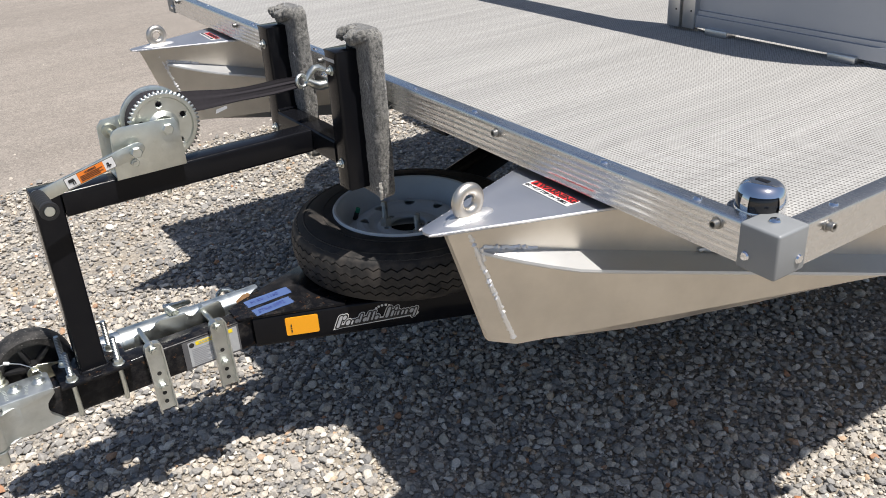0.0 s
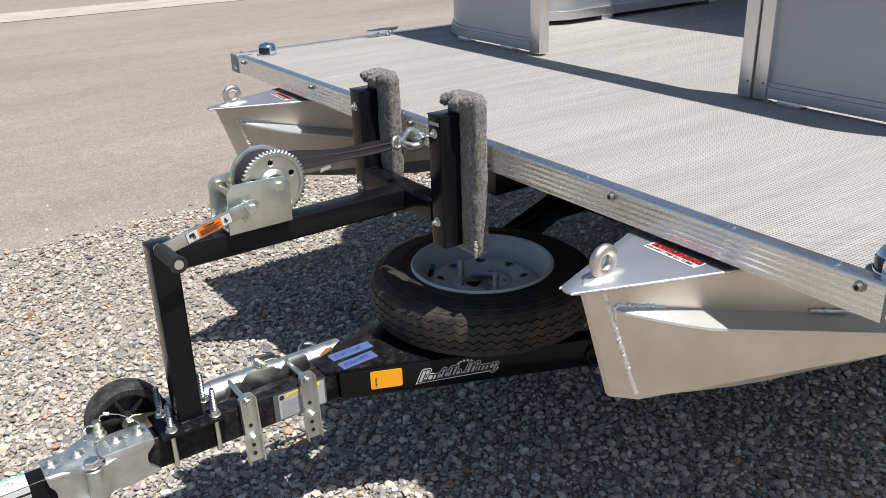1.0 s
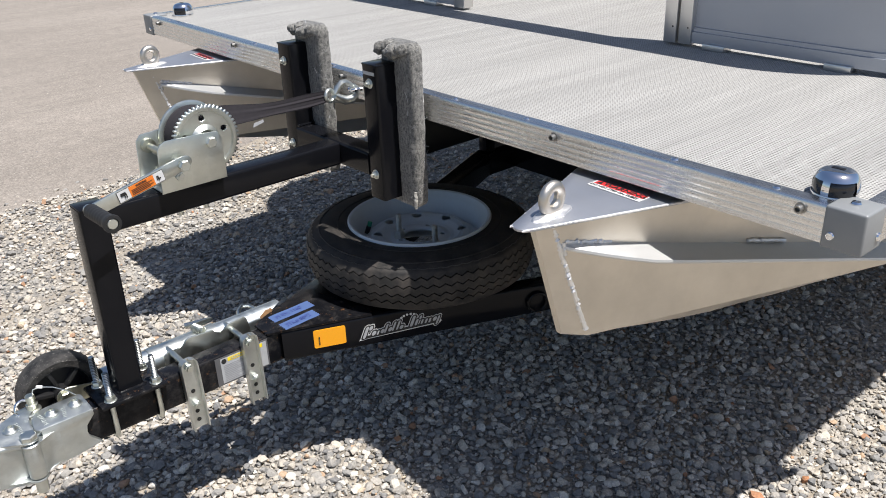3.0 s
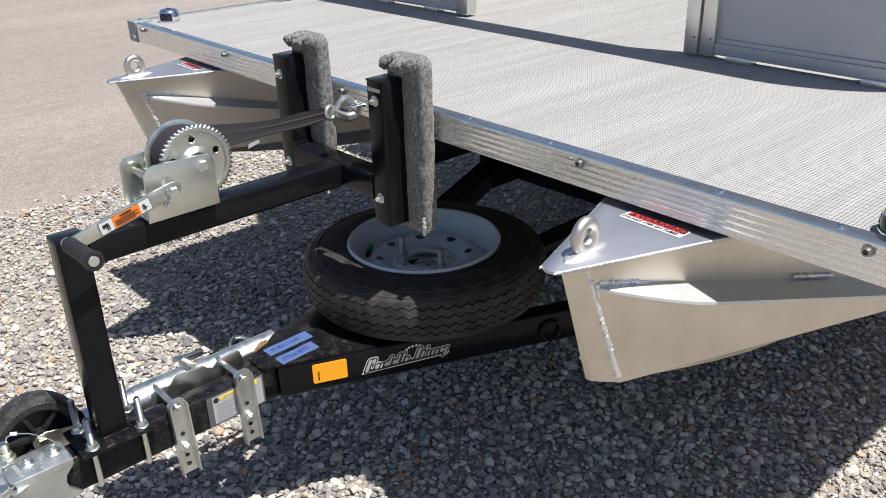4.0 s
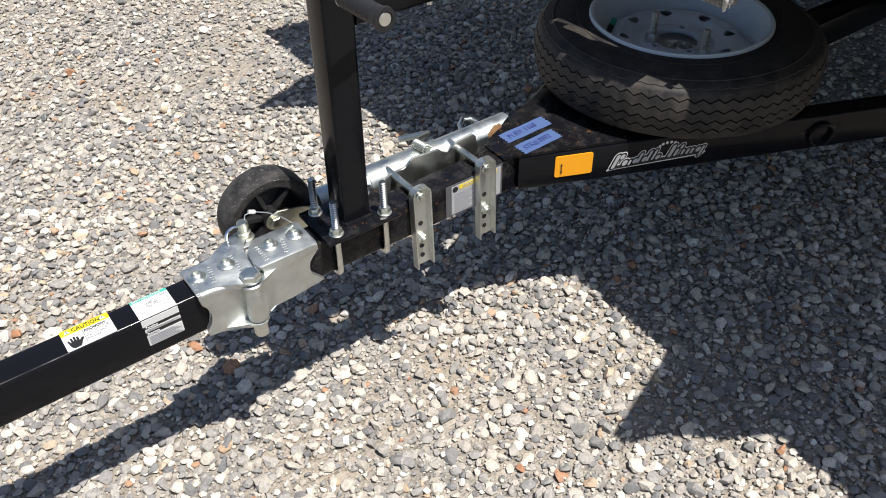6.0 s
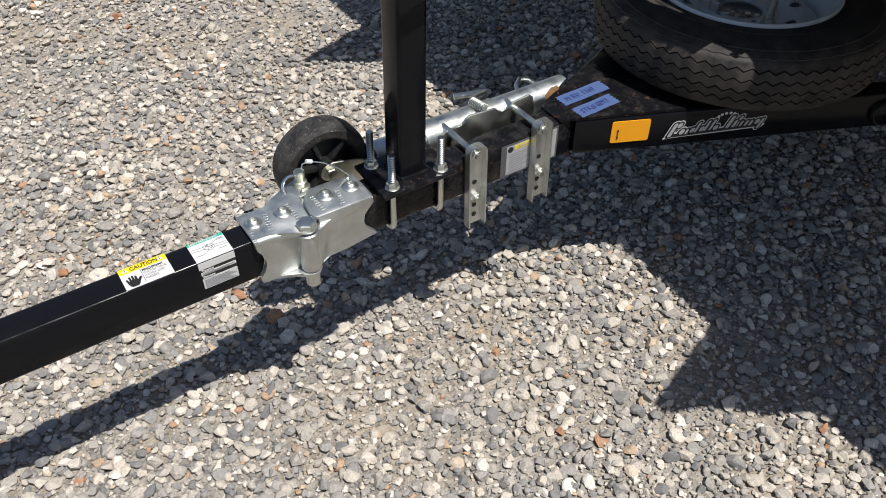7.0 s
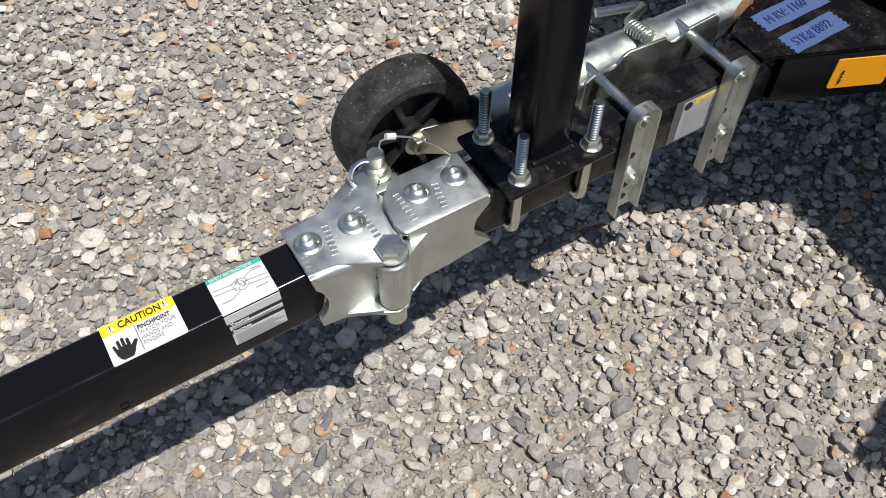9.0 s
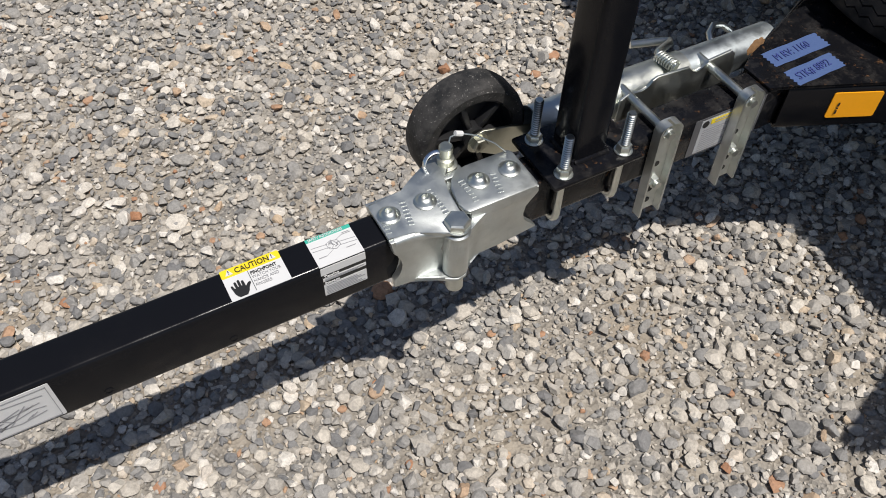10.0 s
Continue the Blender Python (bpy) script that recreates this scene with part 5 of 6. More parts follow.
def tongue_jack():
    # clamp channels on the near side
    for x in (0.310, 0.452):
        bm = bmesh.new()
        w, dp, th = 0.037, 0.015, 0.003
        pts = [(0, 0), (w, 0), (w, dp), (w - th, dp), (w - th, th), (th, th), (th, dp), (0, dp)]
        lean = 0.004
        rows = []
        round_top = 0.0135
        for z in [0.264, 0.30, 0.34, 0.38, 0.438 - round_top] + [0.438 - round_top + round_top * math.sin(radians(a)) for a in (18, 36, 54, 72, 88)]:
            up = max(0.0, z - 0.438 + round_top)
            cut = round_top - math.sqrt(round_top ** 2 - up ** 2)
            rows.append([Vector((x + lean * (0.438 - z) / 0.174 + px + (cut if px < w / 2 else -cut), -0.0275 - py, z)) for px, py in pts])
        loft(bm, rows)
        ch = part("clamp_channel", bm, GALV, jack, "zinc-plated clamp channel with round holes")
        cx = x + w / 2
        # Flat black discs laid on the web paint in the dark of its holes.
        for z in (0.357, 0.306, 0.284):
            bm = bmesh.new()
            f = (0.438 - z) / 0.174
            lathe(bm, [(0, 0), (0.0048, 0), (0.0048, 0.0006), (0, 0.0006)], axis_frame((cx + lean * f, -0.0308, z), (0, -1, 0)), 16)
            part("hole", bm, INK, ch)
        for z, f in ((0.4180, 0.08), (0.3245, 0.65)):
            bm = bmesh.new()
            rod(bm, (cx + lean * f, -0.0445, z), (cx + lean * f, 0.075, z), 0.0062, 14)
            hexnut(bm, (cx + lean * f, -0.0306, z), (0, -1, 0), 0.016, 0.008)
            part("clamp_bolt", bm, ZINC, ch)
    # swivel bracket on the far side, its upper edge waved
    bm = bmesh.new()
    prism(bm, [(0.308, 0.300), (0.514, 0.300), (0.517, 0.395), (0.512, 0.421), (0.504, 0.428), (0.462, 0.424), (0.453, 0.414), (0.444, 0.411), (0.436, 0.414), (0.428, 0.425), (0.372, 0.429), (0.363, 0.425), (0.357, 0.415), (0.348, 0.412), (0.325, 0.416), (0.312, 0.409)],
          0.0045, Matrix.Translation((0, 0.050, 0.008)) @ pose(0, 0, 0, 90), 0.0014)
    part("swivel_bracket", bm, ZINC, jack)
    # jack tube lying along the tongue, cut back along the gusset plate
    ty, tz = 0.080, 0.395
    bm = bmesh.new()
    pipe(bm, (0.190, ty, tz), (0.612, ty, tz), 0.0285, 0.0258, 44)
    for v in bm.verts:
        if v.co.x > 0.5:
            v.co.x = min(0.612, 0.548 + (v.co.y - 0.046) * 2.45)
    tube = part("jack_tube", bm, ZINC_TUBE, jack, "zinc-plated jack tube, rusty towards its end")
    bm = bmesh.new()
    pipe(bm, (0.288, ty, tz), (0.446, ty, tz), 0.0312, 0.0288, 44)
    part("tube_sleeve", bm, ZINC, jack)
    bm = bmesh.new()
    rows = []
    for k in range(13):
        f = k / 12
        x = 0.550 + 0.036 * f
        mid, wide = 150 - 22 * f, 6 + 9 * math.sin(math.pi * f) + 7 * noise.noise((k * 1.3, 2.0, 0.0))
        rows.append([Vector((x + 0.003 * noise.noise((j * 0.9, k * 0.7, 5)), ty + 0.0288 * math.cos(radians(mid + wide * j / 4)), tz + 0.0288 * math.sin(radians(mid + wide * j / 4)))) for j in range(-4, 5)])
    grid = [[bm.verts.new(p) for p in r] for r in rows]
    for r0, r1 in zip(grid, grid[1:]):
        for j in range(8):
            bm.faces.new((r0[j], r0[j + 1], r1[j + 1], r1[j]))
    part("rust_patch", bm, RUST, tube)
    # pull pin with spring, and a small hook behind the tube
    bm = bmesh.new()
    sweep(bm, [(0.410, 0.054, 0.424), (0.404, 0.080, 0.424), (0.410, 0.094, 0.422), (0.430, 0.106, 0.415), (0.452, 0.117, 0.409), (0.460, 0.126, 0.404), (0.452, 0.133, 0.402), (0.432, 0.141, 0.400), (0.407, 0.150, 0.399)], 0.0060, 12)
    xf(bm, bm.verts[:], Matrix.Translation((0, 0, 0.010)))
    pin = part("pull_pin", bm, ZINC, jack)
    bm = bmesh.new()
    pts = []
    for k in range(84):
        a = k / 84 * 2 * math.pi * 7
        f = k / 84
        pts.append((0.4095 - 0.006 * f + 0.0085 * math.cos(a), 0.057 + 0.030 * f, 0.434 + 0.0085 * math.sin(a)))
    sweep(bm, pts, 0.0014, 6)
    part("spring", bm, ZINC, pin)
    bm = bmesh.new()
    sweep(bm, [(0.520, 0.100, 0.398), (0.526, 0.114, 0.404), (0.540, 0.123, 0.408), (0.556, 0.120, 0.405), (0.566, 0.108, 0.398)], 0.0050, 10)
    xf(bm, bm.verts[:], Matrix.Translation((0, 0, 0.010)))
    part("tube_hook", bm, ZINC, tube)
    # yoke and caster wheel
    for y, low in ((0.090, 0.0), (0.150, 1.0)):
        bm = bmesh.new()
        prism(bm, [(0.098, 0.372), (0.190, 0.372), (0.190, 0.398), (0.100, 0.398)] if low else [(0.098, 0.374), (0.110, 0.368), (0.150, 0.344), (0.215, 0.335), (0.215, 0.374), (0.160, 0.394), (0.116, 0.404), (0.099, 0.398)], 0.004, Matrix.Translation((0.004, y + 0.002, 0.004)) @ pose(0, 0, 0, 90), 0.001)
        part("yoke", bm, ZINC_YELLOW, jack)
    ax = axis_frame((0.112, 0.121, 0.391), (0, 1, 0))
    R = 0.083
    bm = bmesh.new()
    lathe(bm, [(R * 0.74, -0.024), (R * 0.90, -0.026), (R * 0.965, -0.0225), (R, -0.012), (R, 0.012), (R * 0.965, 0.0225), (R * 0.90, 0.026), (R * 0.74, 0.024)], ax, 64, True)
    wheel = part("caster_tyre", bm, CASTER, jack, "dusty black rubber caster wheel")
    bm = bmesh.new()
    lathe(bm, [(R * 0.76, -0.022), (R * 0.70, -0.022), (R * 0.66, -0.004), (R * 0.22, -0.006), (R * 0.20, -0.026), (0.004, -0.026), (0.004, 0.026), (R * 0.2, 0.026), (R * 0.22, 0.006), (R * 0.66, 0.004), (R * 0.70, 0.022), (R * 0.76, 0.022)], ax, 48, True)
    part("caster_hub", bm, BLACK_PLASTIC, wheel)
    for k in range(6):
        bm = bmesh.new()
        box(bm, (0.014, -0.004, -0.020), (R * 0.70, 0.004, 0.020), 0.001, ax @ pose(0, 0, 0, 0, 0, 60 * k + 12))
        part("spoke", bm, BLACK_PLASTIC, wheel)
    bm = bmesh.new()
    hexnut(bm, (0.112, 0.087, 0.391), (0, -1, 0), 0.021, 0.009)
    washer(bm, (0.112, 0.0885, 0.391), (0, -1, 0), 0.0165, 0.002)
    rod(bm, (0.112, 0.078, 0.391), (0.112, 0.163, 0.391), 0.0065, 12)
    part("axle_bolt", bm, ZINC_YELLOW, wheel)


tongue_jack()


# ---- spare wheel ----
spare = thing("spare_wheel", "black trailer spare tyre on a pale grey steel rim, lying flat", "spare wheel")
SC = Vector((0.997, 0.006, 0.0))


def spare_wheel():
    Z0, Z1, R = 0.412, 0.542, 0.288
    zm = (Z0 + Z1) / 2
    hw = (Z1 - Z0) / 2
    seg = 264
    bm = bmesh.new()
    # half profile of sidewall, then tread with four zigzag grooves, then the other sidewall
    side = [(0.172, 0.92), (0.176, 0.985), (0.188, 1.0), (0.205, 1.0), (0.225, 0.985), (0.243, 0.945), (0.257, 0.885), (0.267, 0.82), (0.2740, 0.755), (0.2775, 0.715)]
    rows = [(r, zm - hw * f, 0.0) for r, f in side]
    tread = [(-0.66, 0, 0)]
    for c in (-0.46, -0.16, 0.16, 0.46):
        tread += [(c - 0.026, 0, 1), (c - 0.014, -0.006, 1), (c + 0.014, -0.006, 1), (c + 0.026, 0, 1)]
    tread += [(0.66, 0, 0)]
    rows += [(R - 0.020 * f * f + d, zm + hw * f, g * 0.0080) for f, d, g in tread]
    rows += [(r, zm + hw * f, 0.0) for r, f in side[::-1]]
    ringv = []
    for r, z, amp in rows:
        ring = []
        for i in range(seg):
            a = 2 * math.pi * i / seg
            ph = (i % 4)
            zz = amp * (0.5 if ph == 0 else 1.0 if ph == 1 else 0.5 if ph == 2 else 0.0)
            ring.append(bm.verts.new((SC.x + r * math.cos(a), SC.y + r * math.sin(a), z + zz)))
        ringv.append(ring)
    for a, b in zip(ringv, ringv[1:]):
        for i in range(seg):
            j = (i + 1) % seg
            bm.faces.new((a[i], a[j], b[j], b[i]))
    tyre = part("tyre", bm, TYRE, spare, "black trailer tyre with zigzag tread, dusty sidewall", 30)
    # moulded rings on the sidewall
    bm = bmesh.new()
    for r, w, h in ((0.205, 0.0022, 0.0012), (0.252, 0.003, 0.0014), (0.184, 0.0016, 0.001)):
        z = zm + hw * (0.995 if r < 0.2 else 1.0 if r < 0.22 else 0.907)
        lathe(bm, [(r - w, z - 0.002), (r - w * 0.5, z + h), (r + w * 0.5, z + h), (r + w, z - 0.002)], Matrix.Translation(SC), 96)
    part("moulded_ring", bm, TYRE, tyre)
    # dark wavy bead round the shoulder that stands in for a groove's shade
    bm = bmesh.new()
    pts = []
    for k in range(66 * 8):
        a = 2 * math.pi * k / (66 * 8)
        r = 0.2690 + 0.0022 * abs(math.sin(a * 33))
        pts.append(Vector((SC.x + r * math.cos(a), SC.y + r * math.sin(a), zm + hw * (0.82 - 0.065 * (r - 0.267) / 0.007) + 0.0002)))
    sweep(bm, pts + pts[:1], 0.0009, 4)
    part("shoulder_line", bm, BLACK_PLASTIC, tyre)
    # rim: lip, well
    bm = bmesh.new()
    prof = [(0.166, 0.534), (0.172, 0.546), (0.178, 0.548), (0.181, 0.544), (0.1815, 0.537), (0.178, 0.532), (0.171, 0.531), (0.162, 0.524), (0.158, 0.501), (0.157, 0.491), (0.152, 0.481), (0.143, 0.456), (0.143, 0.432),
            (0.158, 0.424), (0.176, 0.420), (0.176, 0.414), (0.160, 0.417), (0.146, 0.422), (0.139, 0.432), (0.139, 0.456), (0.149, 0.482), (0.154, 0.491), (0.1555, 0.501), (0.159, 0.526)]
    lathe(bm, prof, Matrix.Translation(SC), 96, True)
    rim = part("rim", bm, RIM, spare, "pale grey painted steel rim")
    # disc with vent holes, stud holes and centre bore
    bm = bmesh.new()
    def dish(r):
        """Height of the pressed disc at radius r."""
        keys = [(0.042, 0.4860), (0.0445, 0.4925), (0.052, 0.4945), (0.062, 0.4945), (0.076, 0.4900), (0.086, 0.4935), (0.100, 0.5025), (0.112, 0.5050), (0.124, 0.5025), (0.138, 0.4920), (0.152, 0.4820)]
        for (r0, z0), (r1, z1) in zip(keys, keys[1:]):
            if r <= r1:
                return z0 + (z1 - z0) * (r - r0) / (r1 - r0)
        return keys[-1][1]
    radii = [0.042 + 0.110 * k / 64 for k in range(65)]
    hts = [dish(r) for r in radii]
    seg = 288
    grid = []
    for r, z in zip(radii, hts):
        grid.append([bm.verts.new((SC.x + r * math.cos(2 * math.pi * i / seg), SC.y + r * math.sin(2 * math.pi * i / seg), z)) for i in range(seg)])
    for k, (a, b) in enumerate(zip(grid, grid[1:])):
        rm = (radii[k] + radii[k + 1]) / 2
        for i in range(seg):
            ang = 360 * (i + 0.5) / seg
            skip = False
            for c in range(8):
                dx = (ang - (45 * c + 10) + 180) % 360 - 180
                if (dx * math.pi / 180 * rm / 0.0128) ** 2 + ((rm - 0.1060) / 0.0112) ** 2 < 1:
                    skip = True
            for c in range(5):
                dx = (ang - (72 * c + 30) + 180) % 360 - 180
                if (dx * math.pi / 180 * rm / 0.0065) ** 2 + ((rm - 0.0565) / 0.0065) ** 2 < 1:
                    skip = True
            if skip:
                continue
            j = (i + 1) % seg
            bm.faces.new((a[i], a[j], b[j], b[i]))
    disc = part("disc", bm, RIM, rim)
    md = disc.modifiers.new("thickness", "SOLIDIFY")
    md.thickness, md.offset = 0.004, -1.0
    # valve with green cap
    bm = bmesh.new()
    v0 = Vector((SC.x - 0.092, SC.y + 0.104, 0.494))
    rod(bm, v0, v0 + Vector((0.006, -0.004, 0.020)), 0.0062, 14)
    valve = part("valve", bm, BLACK_PLASTIC, rim)
    bm = bmesh.new()
    rod(bm, v0 + Vector((0.006, -0.004, 0.018)), v0 + Vector((0.0095, -0.006, 0.031)), 0.0058, 14, bevel=0.001)
    part("valve_cap", bm, VALVE_GREEN, valve)
    # carrier studs that hold the wheel
    for dx, dy, top in ((-0.048, 0.024, 0.556), (-0.024, -0.086, 0.552)):
        bm = bmesh.new()
        threaded(bm, (SC.x + dx, SC.y + dy, 0.4115), (SC.x + dx, SC.y + dy, top), 0.0075)
        st = part("carrier_stud", bm, GALV, spare, "long threaded stud with nut")
        bm = bmesh.new()
        lathe(bm, [(0, 0), (0.0145, 0), (0.0145, 0.012), (0.0115, 0.019), (0, 0.019)], Matrix.Translation((SC.x + dx, SC.y + dy, 0.494)), 6)
        part("nut", bm, GALV, st)


spare_wheel()
# ---- pontoon boat ----
boat = thing("pontoon_boat", "silver aluminium pontoon boat with grey vinyl deck on its trailer", "boat")
BX, BY0, BY1, DZ = 0.838, -1.116, 1.196, 0.9195     # bow face, both sides, deck surface


def deck():
    bm = bmesh.new()
    box(bm, (BX + 0.012, BY0 + 0.012, DZ - 0.032), (6.2, BY1 - 0.012, DZ), 0.0)
    d = part("deck", bm, DECK, boat, "pale woven vinyl deck")
    # edge rail: extrusion with ribbed face, flat top flange
    face = [(0.025, 0.0040), (0.006, 0.0045), (0.0015, 0.0032), (0.0, 0.0)]
    z = 0.0
    for k in range(4):
        face += [(0.0, z - 0.0096), (0.00032, z - 0.0104), (0.0004, z - 0.0110), (0.00032, z - 0.0116), (0.0, z - 0.0124)]
        z -= 0.0102
    face += [(0.0, -0.0510), (0.004, -0.0520), (0.004, -0.045), (0.006, -0.001), (0.025, 0.0005)]

    def rail(p0, p1, inward, name):
        bm = bmesh.new()
        rows = [[Vector(p) + Vector(inward) * a + Vector((0, 0, b)) for a, b in face] for p in (p0, p1)]
        loft(bm, rows)
        return part(name, bm, ALU_RAIL, boat, "extruded ribbed aluminium edge rail")
    fr = rail((BX, BY0 + 0.054, DZ), (BX, BY1 - 0.054, DZ), (1, 0, 0), "bow_rail")
    sn = rail((BX + 0.054, BY0, DZ), (6.2, BY0, DZ), (0, 1, 0), "side_rail")
    sf = rail((BX + 0.054, BY1, DZ), (6.2, BY1, DZ), (0, -1, 0), "side_rail")
    # face bolts and top screws
    def screw(host, p, d, r):
        bm = bmesh.new()
        lathe(bm, [(0, 0), (r, 0), (r * 1.02, r * 0.15), (r * 0.8, r * 0.5), (r * 0.35, r * 0.62), (0, r * 0.62)], axis_frame(p, d), 14)
        part("screw", bm, CHROME, host)

    def bolt(host, p, d):
        d = Vector(d)
        bm = bmesh.new()
        washer(bm, p, d, 0.0085, 0.0015)
        lathe(bm, [(0, 0.003), (0.0034, 0.003), (0.0036, 0.0098), (0.0052, 0.0100), (0.0058, 0.0092), (0.0058, 0.0)], axis_frame(p, d), 18)
        part("bolt", bm, BOLT, host)
    for y in (-1.028, -0.574, 0.076, 0.592, 1.085):
        bolt(fr, (BX, y, DZ - 0.0095), (-1, 0, 0))
    for y in (-0.984, -0.813, -0.495, -0.300, 0.130, 0.500, 1.030):
        screw(fr, (BX + 0.012, y, DZ + 0.0042), (0, 0, 1), 0.0060)
    for x in (0.932, 1.43, 1.95, 2.45):
        bolt(sn, (x, BY0, DZ - 0.0095), (0, -1, 0))
        screw(sn, (x + 0.03, BY0 + 0.014, DZ + 0.0042), (0, 0, 1), 0.0060)
        screw(sf, (x + 0.03, BY1 - 0.014, DZ + 0.0042), (0, 0, 1), 0.0060)
    # corner caps
    for y, s in ((BY0, 1), (BY1, -1)):
        bm = bmesh.new()
        a, b = (y - 0.003 * s, y + 0.0538 * s)
        box(bm, (BX - 0.003, min(a, b), DZ - 0.0550), (BX + 0.0538, max(a, b), DZ + 0.0058), 0.0035, seg=3)
        c = part("corner_cap", bm, CAP, boat, "grey cast corner cap")
        screw(c, (BX - 0.003, y + 0.041 * s, DZ - 0.036), (-1, 0, 0), 0.0062)
        screw(c, (BX + 0.039, y - 0.003 * s, DZ - 0.036), (0, -s, 0), 0.0062)
        screw(c, (BX + 0.027, y + 0.027 * s, DZ + 0.006), (0, 0, 1), 0.0070)
    return d


deck()


def bow_light(x, y, turn):
    """Domed chrome bow light with a dark lens band."""
    m = Matrix.Translation((x, y, DZ + 0.001)) @ pose(0, 0, 0, 0, 0, turn) @ Matrix.Diagonal((0.76, 0.76, 0.73, 1))
    bm = bmesh.new()
    lathe(bm, [(0, 0), (0.0415, 0), (0.0418, 0.004), (0.0410, 0.006), (0, 0.006)], m, 40)
    base = part("bow_light", bm, CHROME, boat, "chrome domed bow light with dark lens")
    bm = bmesh.new()
    lathe(bm, [(0.0415, 0.006), (0.0425, 0.014), (0.0420, 0.022), (0.0405, 0.029), (0.0390, 0.034), (0.0355, 0.0405), (0.0310, 0.0455), (0.0245, 0.0490), (0.0130, 0.0508), (0, 0.051)], m, 72)
    # open the shell where the lens shows
    inv = m.inverted()
    gone = []
    for f in bm.faces:
        c = inv @ f.calc_center_median()
        a = math.degrees(math.atan2(c.y, c.x))
        if c.z < 0.036 and 9 < abs(a) < 82:
            gone.append(f)
    bmesh.ops.delete(bm, geom=gone, context="FACES")
    part("dome", bm, CHROME, base)
    bm = bmesh.new()
    lathe(bm, [(0.0385, 0.005), (0.0400, 0.018), (0.0385, 0.030), (0.034, 0.037), (0, 0.040)], m, 40)
    part("lens", bm, DARK_LENS, base)
    bm = bmesh.new()
    box(bm, (-0.005, -0.012, 0.0490), (0.005, 0.012, 0.0522), 0.001, m)
    part("slot", bm, DARK_LENS, base)


bow_light(0.893, -1.046, 180)
bow_light(0.930, 1.105, 180)


def cleat(x, y):
    bm = bmesh.new()
    for dx in (-0.024, 0.024):
        rod(bm, (x + dx, y, DZ + 0.004), (x + dx * 0.8, y, DZ + 0.021), 0.008, 14, 0.006)
    sweep(bm, [(x - 0.066, y, DZ + 0.025), (x - 0.042, y, DZ + 0.022), (x, y, DZ + 0.023), (x + 0.042, y, DZ + 0.022), (x + 0.066, y, DZ + 0.025)], [0.004, 0.0065, 0.0075, 0.0065, 0.004], 12)
    part("cleat", bm, CHROME, boat, "chrome mooring cleat")


cleat(1.40, BY1 - 0.045)
cleat(1.55, BY0 + 0.045)


